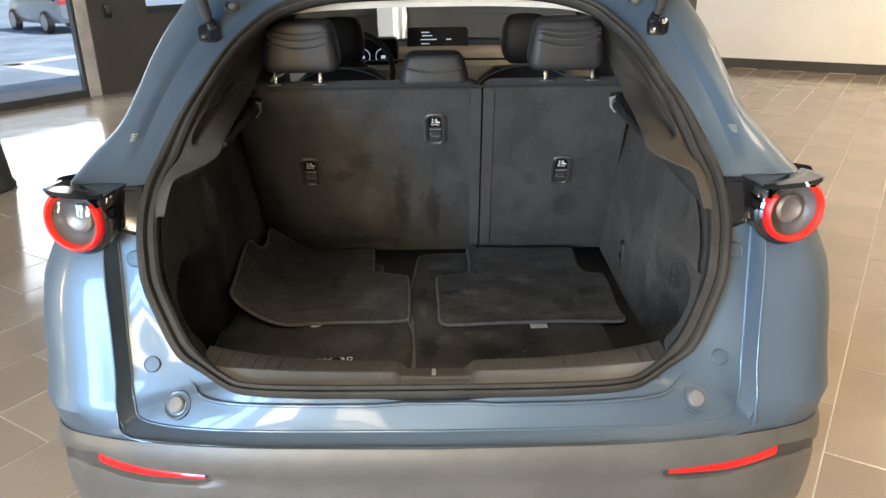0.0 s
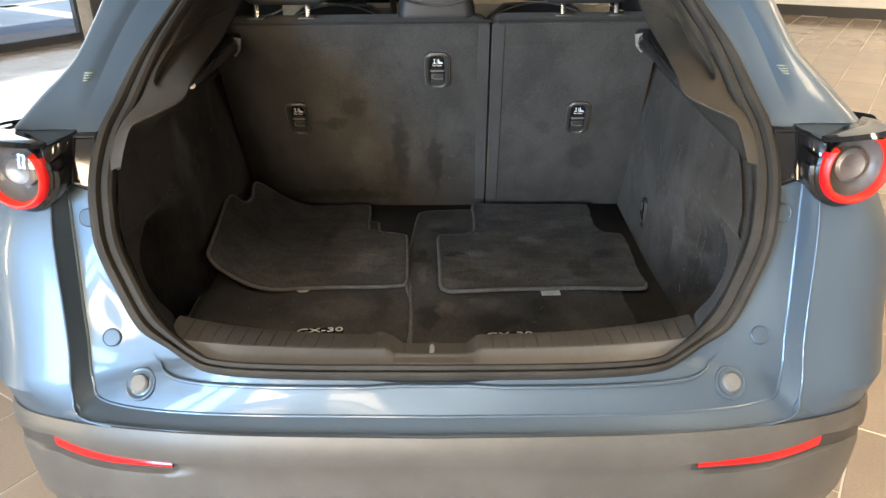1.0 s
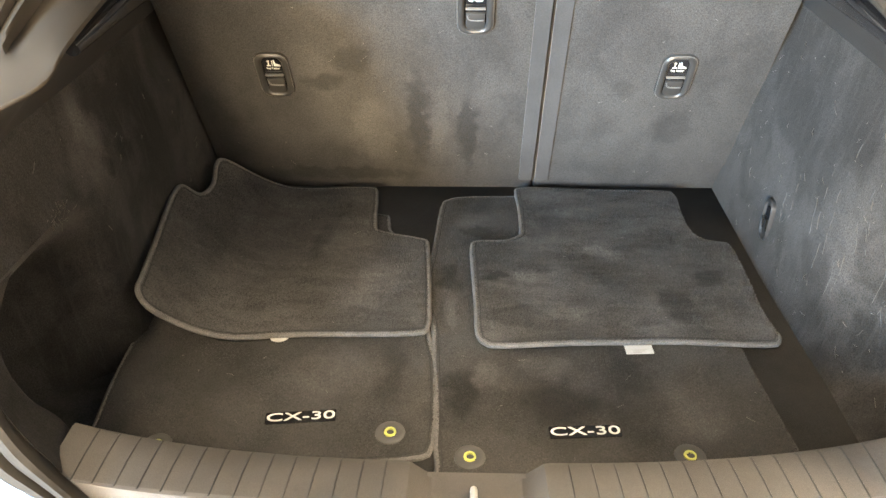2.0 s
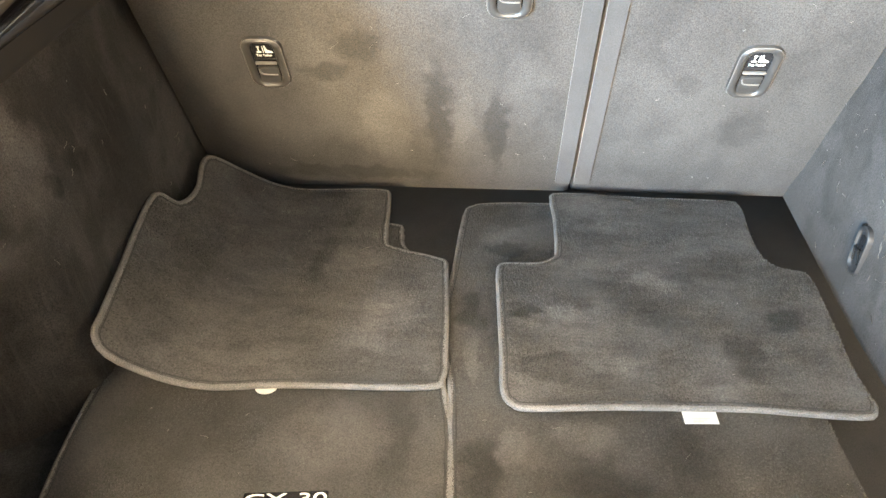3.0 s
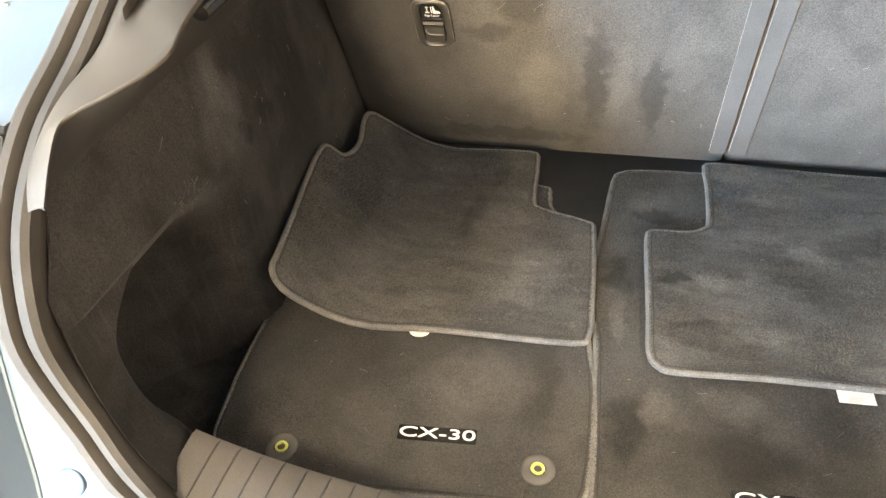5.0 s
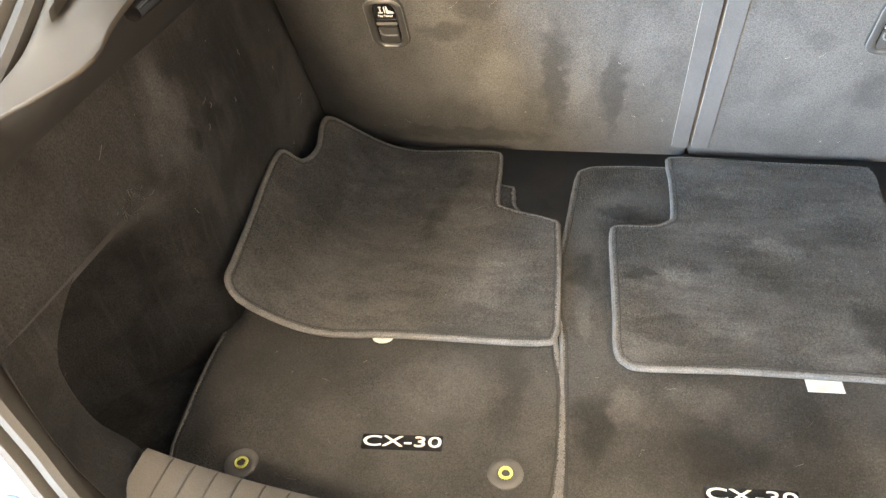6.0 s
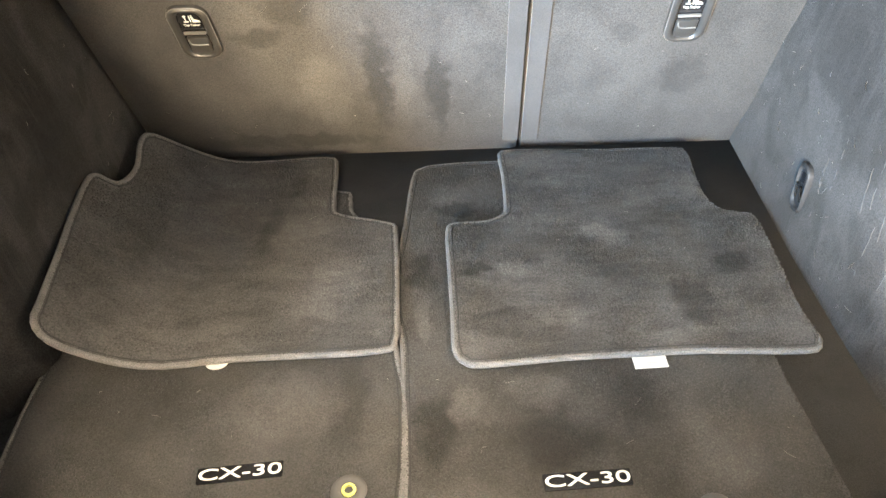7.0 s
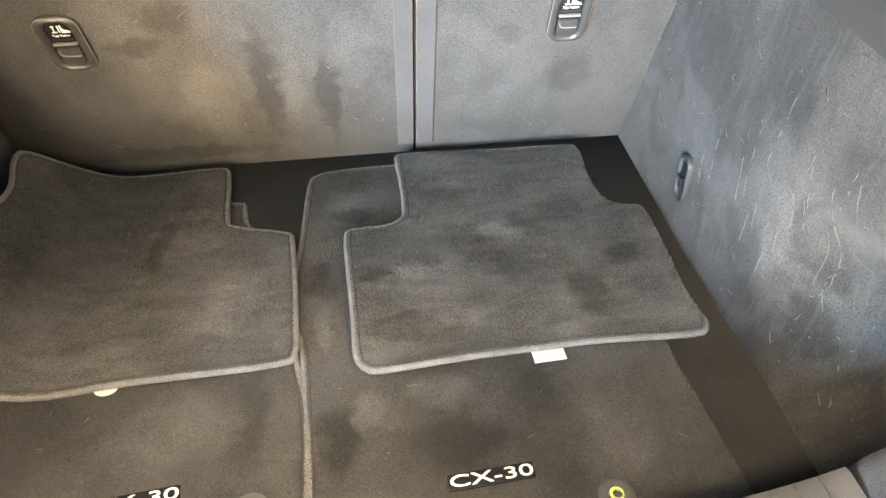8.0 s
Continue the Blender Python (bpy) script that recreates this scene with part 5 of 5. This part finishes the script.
# ---- floor mats lying in the boot ----
def tufts(pile, line, top, cloth, seed):
    """Cut pile: small leaning points all over a mat, brushed this way and that in patches."""
    rnd = np.random.RandomState(int(seed * 10000))
    px, py = np.array([q.x for q in line]), np.array([q.y for q in line])
    step = .0031
    gx, gy = np.meshgrid(np.arange(px.min(), px.max(), step), np.arange(py.min(), py.max(), step))
    gx, gy = (gx + rnd.uniform(-.5, .5, gx.shape) * step).ravel(), (gy + rnd.uniform(-.5, .5, gy.shape) * step).ravel()
    inside = np.zeros(gx.shape, bool)
    for x0, y0, x1, y1 in zip(px, py, np.roll(px, -1), np.roll(py, -1)):
        if y0 != y1:
            inside ^= ((y0 > gy) != (y1 > gy)) & (gx < (x1 - x0) * (gy - y0) / (y1 - y0) + x0)
    verts, faces = [], []
    for x, y, a, r, h in zip(gx[inside], gy[inside], rnd.uniform(0, 2.1, inside.sum()), rnd.uniform(.0015, .0024, inside.sum()), rnd.uniform(.0016, .0034, inside.sum())):
        z = top(x, y) - .0004
        lx = .0022 * noise.noise(Vector((x * 11, y * 15, 3.1))) + .0006 * math.sin(a * 9)
        ly = .0022 * noise.noise(Vector((x * 11, y * 15, 8.7))) + .0006 * math.cos(a * 9)
        k = len(verts)
        verts += [(x + r * math.cos(a), y + r * math.sin(a), z), (x + r * math.cos(a + 2.0944), y + r * math.sin(a + 2.0944), z), (x + r * math.cos(a + 4.1888), y + r * math.sin(a + 4.1888), z), (x + lx, y + ly, z + h)]
        faces += [(k, k + 1, k + 3), (k + 1, k + 2, k + 3), (k + 2, k, k + 3)]
    me = bpy.data.meshes.new("cut_pile")
    me.from_pydata(verts, [], faces)
    me.materials.append(cloth)
    me.polygons.foreach_set("use_smooth", [True] * len(faces))
    ob = new("cut_pile", me)
    ob.parent = pile
    ob.matrix_parent_inverse = Matrix()
    tagged(ob, "short cut pile", kind="stuff")


def floor_mat(name, outline, height, label, rise=None, n=3, cloth=MAT_PILE, rolled=0.0):
    """A pile mat with a bound edge; height is its top over the boot floor, rolled says how far its outer side turns under."""
    at = (sum(q[0] for q in outline) / len(outline), sum(q[1] for q in outline) / len(outline))
    mat = thing(name, label, "floor mat", (at[0], at[1], floor_z(at[1])), group="loose floor mats")
    line = spline([(x, y, 0) for x, y in outline], n, closed=True)

    def top(x, y):
        return floor_z(y) + height + (rise(x, y) if rise else 0) + .0022 * noise.noise(Vector((x * 8, y * 8, height * 300)))

    bm = bmesh.new()
    vs = [bm.verts.new((q.x, q.y, 0)) for q in line]
    f = bm.faces.new(vs)
    bmesh.ops.triangulate(bm, faces=[f])
    for axis in (0, 1):
        lo, hi = min(q[axis] for q in line), max(q[axis] for q in line)
        k = int((hi - lo) / .022)
        for i in range(1, k):
            co, no = [0, 0, 0], [0, 0, 0]
            co[axis], no[axis] = lo + (hi - lo) * i / k, 1
            bmesh.ops.bisect_plane(bm, geom=bm.verts[:] + bm.edges[:] + bm.faces[:], plane_co=co, plane_no=no)
    for v in bm.verts:
        v.co.z = top(v.co.x, v.co.y) + .0012 * noise.noise(Vector((v.co.x * 18, v.co.y * 18, height * 50)))
    pile = part("carpet", bm, cloth, mat, up=(0, 0, 1))
    thick(pile, .006)
    k = len(line)
    turn = 1 if sum(a.x * b.y - b.x * a.y for a, b in zip(line, line[1:] + line[:1])) > 0 else -1
    inset, rim, nearest = [], [], min(q.y for q in line)
    for i, q in enumerate(line):
        t = (line[(i + 1) % k] - line[i - 1]).normalized()
        inn = Vector((-t.y, t.x, 0)) * turn
        under = rolled * smooth01((-inn.x * .95 - inn.y * .25 - .15) / .5) * smooth01((q.y - nearest - .022) / .04)
        p = q + inn * .0050
        inset.append((p.x, p.y, top(p.x, p.y) + .0004 - .003 * under))
        p = q + inn * (.0052 * under - .0012)
        rim.append((p.x, p.y, top(p.x, p.y) - .0034 - .0042 * under))
    part("bound_edge", rod(rim, .0046, 8, closed=True), PIPING, mat, "thick grey bound edge")
    tufts(pile, line, top, cloth, height)
    part("stitch_line", rod(inset, .0011, 5, closed=True), DARK_THREAD, mat, "dark stitched line inside the binding")
    return mat, top


def eyelet(mat, x, y, top):
    m = Matrix.Translation((x, y, top(x, y)))
    e = part("eyelet", turned([(.0218, -.001), (.0213, .002), (.0185, .0038), (.0125, .0040), (.0100, .003), (.009, 0)], m, 24), EYELET_GREY, mat, "grey plastic mat eyelet")
    part("clip", turned([(.0088, .0005), (.0083, .0034), (.0052, .0036), (.0048, -.001), (0, -.001)], m @ Matrix.Translation((0, .001, 0)), 16), GREEN_CLIP, e, "yellow-green clip")
    part("hole", turned([(.0052, .0012), (0, .0014)], m @ Matrix.Translation((.0005, -.0012, .0026)), 12, .8), RUBBER, e)


def badge(mat, x, y, turn, top):
    m = Matrix.Translation((x, y, top(x, y) + .001)) @ pose(0, 0, 0, 2, 0, turn)
    b = part("badge", plate(rounded(.102, .0215, .002, 2), 0, .0016, m), GLOSS_BLACK, mat, "black woven badge with white letters")
    words("letters", "CX-30", .026, WHITE_PRINT, m @ Matrix.Translation((0, 0, .002)) @ Matrix.Diagonal((1.42, .82, 1, 1)), b)


right_front, top_c = floor_mat("floor_mat", [(.10, .867), (-.02, .862), (-.052, .852), (-.066, .825), (-.076, .67), (-.085, .575), (-.082, .502), (-.068, .437), (-.062, .36), (-.056, .257), (-.05, .15), (-.03, .118), (.20, .112), (.42, .118), (.446, .15), (.437, .27), (.427, .40), (.43, .60), (.42, .80), (.38, .86)], .008, "black front floor mat with grey bound edge, fully flat", rolled=1.0)
badge(right_front, .155, .213, 3.5, top_c)
eyelet(right_front, -.008, .164, top_c)
eyelet(right_front, .292, .172, top_c)
left_front, top_d = floor_mat("floor_mat", [(-.56, .45), (-.56, .33), (-.553, .247), (-.538, .167), (-.50, .142), (-.389, .137), (-.176, .155), (-.09, .165), (-.062, .19), (-.064, .334), (-.082, .44), (-.10, .62), (-.15, .70), (-.172, .735), (-.178, .77), (-.20, .79), (-.40, .80), (-.52, .78), (-.548, .65)], .0075, "black front floor mat half covered by another mat")
badge(left_front, -.254, .233, 5.5, top_d)
eyelet(left_front, -.447, .177, top_d)
eyelet(left_front, -.121, .206, top_d)
right_rear, top_b = floor_mat("floor_mat", [(.112, .882), (.276, .876), (.406, .873), (.422, .862), (.426, .840), (.422, .785), (.422, .735), (.434, .696), (.457, .683), (.482, .676), (.489, .655), (.489, .576), (.485, .475), (.490, .425), (.486, .402), (.465, .391), (.346, .396), (.254, .395), (.152, .390), (.042, .381), (.018, .387), (.006, .409), (.004, .476), (-.001, .583), (-.003, .658), (.008, .674), (.060, .677), (.086, .693), (.094, .714), (.095, .810), (.092, .866)], .021, "black rear floor mat with stepped corners lying on a front mat", cloth=BRUSHED_PILE, rolled=1.0)


def curl(x, y):
    s = max(0.0, (-.36 - x) / .17)
    return .105 * s * s if s < 1 else .105 + (-.53 - x)


left_rear, top_a = floor_mat("floor_mat", [(-.517, .838), (-.524, .805), (-.515, .751), (-.516, .712), (-.523, .685), (-.534, .677), (-.546, .674), (-.550, .652), (-.545, .58), (-.536, .494), (-.529, .416), (-.526, .385), (-.509, .371), (-.471, .377), (-.418, .387), (-.33, .402), (-.222, .407), (-.10, .413), (-.080, .428), (-.080, .48), (-.091, .655), (-.105, .683), (-.185, .710), (-.201, .738), (-.210, .855), (-.229, .881), (-.343, .876), (-.41, .870), (-.474, .860)], .019, "black rear floor mat with curled edge on a front mat", curl, cloth=BRUSHED_PILE)
tag_m = Matrix.Translation((.262, .384, floor_z(.384) + .012)) @ pose(0, 0, 0, 3, 0, 3)
part("fabric_label", box(bmesh.new(), (0, 0, 0), (.044, .022, .0012), tag_m), CLOTH_WHITE, right_rear, "small white fabric label")
bm = bmesh.new()
for k in range(3):
    box(bm, (-.002 * k, -.003 - .0028 * k, .0008), (.024 - .005 * k, .0011, .0003), tag_m)
part("print", bm, PALE_PRINT, right_rear, "faint unreadable lines of print")
half_disc = [(.0155 * math.cos(math.pi + math.pi * k / 12), .0125 * math.sin(math.pi + math.pi * k / 12)) for k in range(13)] + [(.0155, .012), (-.0155, .012)]
part("fabric_label", plate(half_disc, 0, .0012, Matrix.Translation((-.321, .401, floor_z(.40) + .0125)) @ pose(0, 0, 0, 2, 0, 3)), CLOTH_WHITE, left_rear, "small half-round white fabric label")

# ---- lint caught in the carpets ----
def lint(parent, spots, seed):
    rnd = random.Random(seed)
    bm = bmesh.new()
    for p, across, up_ in spots:
        d = (across * rnd.uniform(-1, 1) + up_ * rnd.uniform(-1, 1)).normalized() * (.0015 + .0095 * rnd.random() ** 2.5)
        bend = across.cross(up_).normalized() * .001 + across * rnd.uniform(-.003, .003)
        pts = [p - d, p + bend, p + d]
        w = up_.cross(d)
        w = (w if w.length > 1e-5 else across).normalized() * rnd.uniform(.00014, .0003)
        nrm = across.cross(up_).normalized() * .0004
        ring = [[q - w, q + nrm, q + w] for q in pts]
        vs = [[bm.verts.new(v) for v in r] for r in ring]
        for a, b in zip(vs, vs[1:]):
            for k in range(3):
                bm.faces.new((a[k], a[(k + 1) % 3], b[(k + 1) % 3], b[k]))
    ob = part("lint", bm, LINT, parent, "pale lint fibres", sharp=4)
    ob["kind"] = "stuff"
    return ob


dust = random.Random(11)
X, Y, Z = Vector((1, 0, 0)), Vector((0, 1, 0)), Vector((0, 0, 1))
for side, count in ((1, 140), (-1, 26)):
    spots = []
    for i in range(count):
        y, z = dust.uniform(.14, .84), .64 + .40 * dust.random() ** 1.3
        spots.append((Vector((side * (wall_x(y, z, .016 if side < 0 else 0) - .001), y, z)), Y * -side, Z))
    if side < 0:  # a tuft of fibres rubbed into the felt
        for i in range(36):
            y, z = dust.gauss(.292, .018), dust.gauss(.915, .010)
            spots.append((Vector((-wall_x(y, z, .016) + .001, y, z)), Y, Z))
    lint([o for o in car.children if o.name.startswith("side_carpet")][0 if side > 0 else 1], spots, 20 + side)
bm = bmesh.new()
scuff_rnd = random.Random(7)
strokes = [[(.323, .874), (.325, .842), (.296, .822), (.258, .806)], [(.329, .884), (.318, .892)], [(.325, .857), (.319, .820), (.318, .780), (.328, .735), (.340, .690)], [(.285, .940), (.279, .915), (.277, .900)], [(.298, .945), (.296, .918)]]
for i in range(16):
    y, z, n = scuff_rnd.uniform(.30, .60), scuff_rnd.uniform(.74, .95), scuff_rnd.uniform(.012, .055)
    strokes.append([(y, z + n), (y + scuff_rnd.uniform(-.004, .004), z), (y + scuff_rnd.uniform(-.008, .008), z - n)])
for line in strokes:
    pts = [Vector((wall_x(q.x, q.y) - .0006, q.x + scuff_rnd.gauss(0, .0008), q.y)) for q in spline([(a, b, 0) for a, b in line], 5)]
    for a, b in zip(pts, pts[1:]):
        if scuff_rnd.random() < .3:
            continue
        w = Vector((0, scuff_rnd.uniform(.00014, .00036), 0))
        bm.faces.new([bm.verts.new(q) for q in (a - w, b - w, b + Vector((-.0006, 0, 0)), a + Vector((-.0006, 0, 0)))])
        bm.faces.new([bm.verts.new(q) for q in (a + Vector((-.0006, 0, 0)), b + Vector((-.0006, 0, 0)), b + w, a + w)])
part("scuff", bm, SCUFF, [o for o in car.children if o.name.startswith("side_carpet")][0], "pale scratches rubbed into the carpet", sharp=4)["kind"] = "stuff"
up_back = (BACK.to_3x3() @ Y).normalized()
lint(big, [(BACK @ Vector((dust.uniform(-.5, .09), dust.uniform(.03, .5), .001)), X, up_back) for i in range(22)], 31)
lint(small, [(BACK @ Vector((dust.uniform(.18, .5), dust.uniform(.03, .5), .001)), X, up_back) for i in range(14)], 32)
lint(right_rear, [(Vector((x, y, top_b(x, y) + .0015)), X, Y) for x, y in [(dust.uniform(.03, .43), dust.uniform(.42, .85)) for i in range(12)]], 33)
lint(left_rear, [(Vector((x, y, top_a(x, y) + .0015)), X, Y) for x, y in [(dust.uniform(-.5, -.23), dust.uniform(.42, .86)) for i in range(10)]], 34)
lint(right_front, [(Vector((x, y, top_c(x, y) + .0015)), X, Y) for x, y in [(dust.uniform(-.04, .42), dust.uniform(.14, .38)) for i in range(12)]], 35)
lint(left_front, [(Vector((x, y, top_d(x, y) + .0015)), X, Y) for x, y in [(dust.uniform(-.5, -.08), dust.uniform(.16, .38)) for i in range(12)]], 36)

# ---- floor tiles, laid in a running bond ----
TILE_W, TILE_L, GAP = .322, .644, .006
me = bpy.data.meshes.new("tile")
bm = box(bmesh.new(), (0, 0, -.004), (TILE_W - GAP, TILE_L - GAP, .008), None, .0012)
bm.to_mesh(me)
bm.free()
me.materials.append(TILE)
rest = bmesh.new()
near = []
k0, k1 = int((U0 - .70) / TILE_W) - 1, int((U1 - .70) / TILE_W)
for k in range(k0, k1 + 1):
    u = .70 - TILE_W / 2 + TILE_W * k
    for j in range(-15, 16):
        v = 1.547 + TILE_L / 2 + TILE_L * j + (TILE_L / 2 if k % 2 else 0)
        if u < U0 or u > U1 or v < V0 or v > V1:
            continue
        near.append((abs(u - .6) * 1.0 + abs(v - 2.2) * .55, u, v))
near.sort()
lift = random.Random(4)
for i, (_, u, v) in enumerate(near):
    dz = lift.uniform(-.0006, .0006)
    if i < 290:
        t = new("tile", me)
        t.parent = floor
        t.matrix_basis = ROOM @ Matrix.Translation((u, v, .004 - .0005 + dz))
    else:
        x0, x1, y0, y1 = u - TILE_W / 2 + GAP / 2, u + TILE_W / 2 - GAP / 2, v - TILE_L / 2 + GAP / 2, v + TILE_L / 2 - GAP / 2
        a = [rest.verts.new(ROOM @ Vector((x, y, -.0042))) for x, y in ((x0, y0), (x1, y0), (x1, y1), (x0, y1))]
        b = [rest.verts.new(ROOM @ Vector((x, y, .0035 + dz))) for x, y in ((x0, y0), (x1, y0), (x1, y1), (x0, y1))]
        rest.faces.new(b)
        for q in range(4):
            rest.faces.new((a[q], a[(q + 1) % 4], b[(q + 1) % 4], b[q]))
tagged(part("tiles", rest, TILE, floor), "taupe porcelain tiles", kind="stuff")
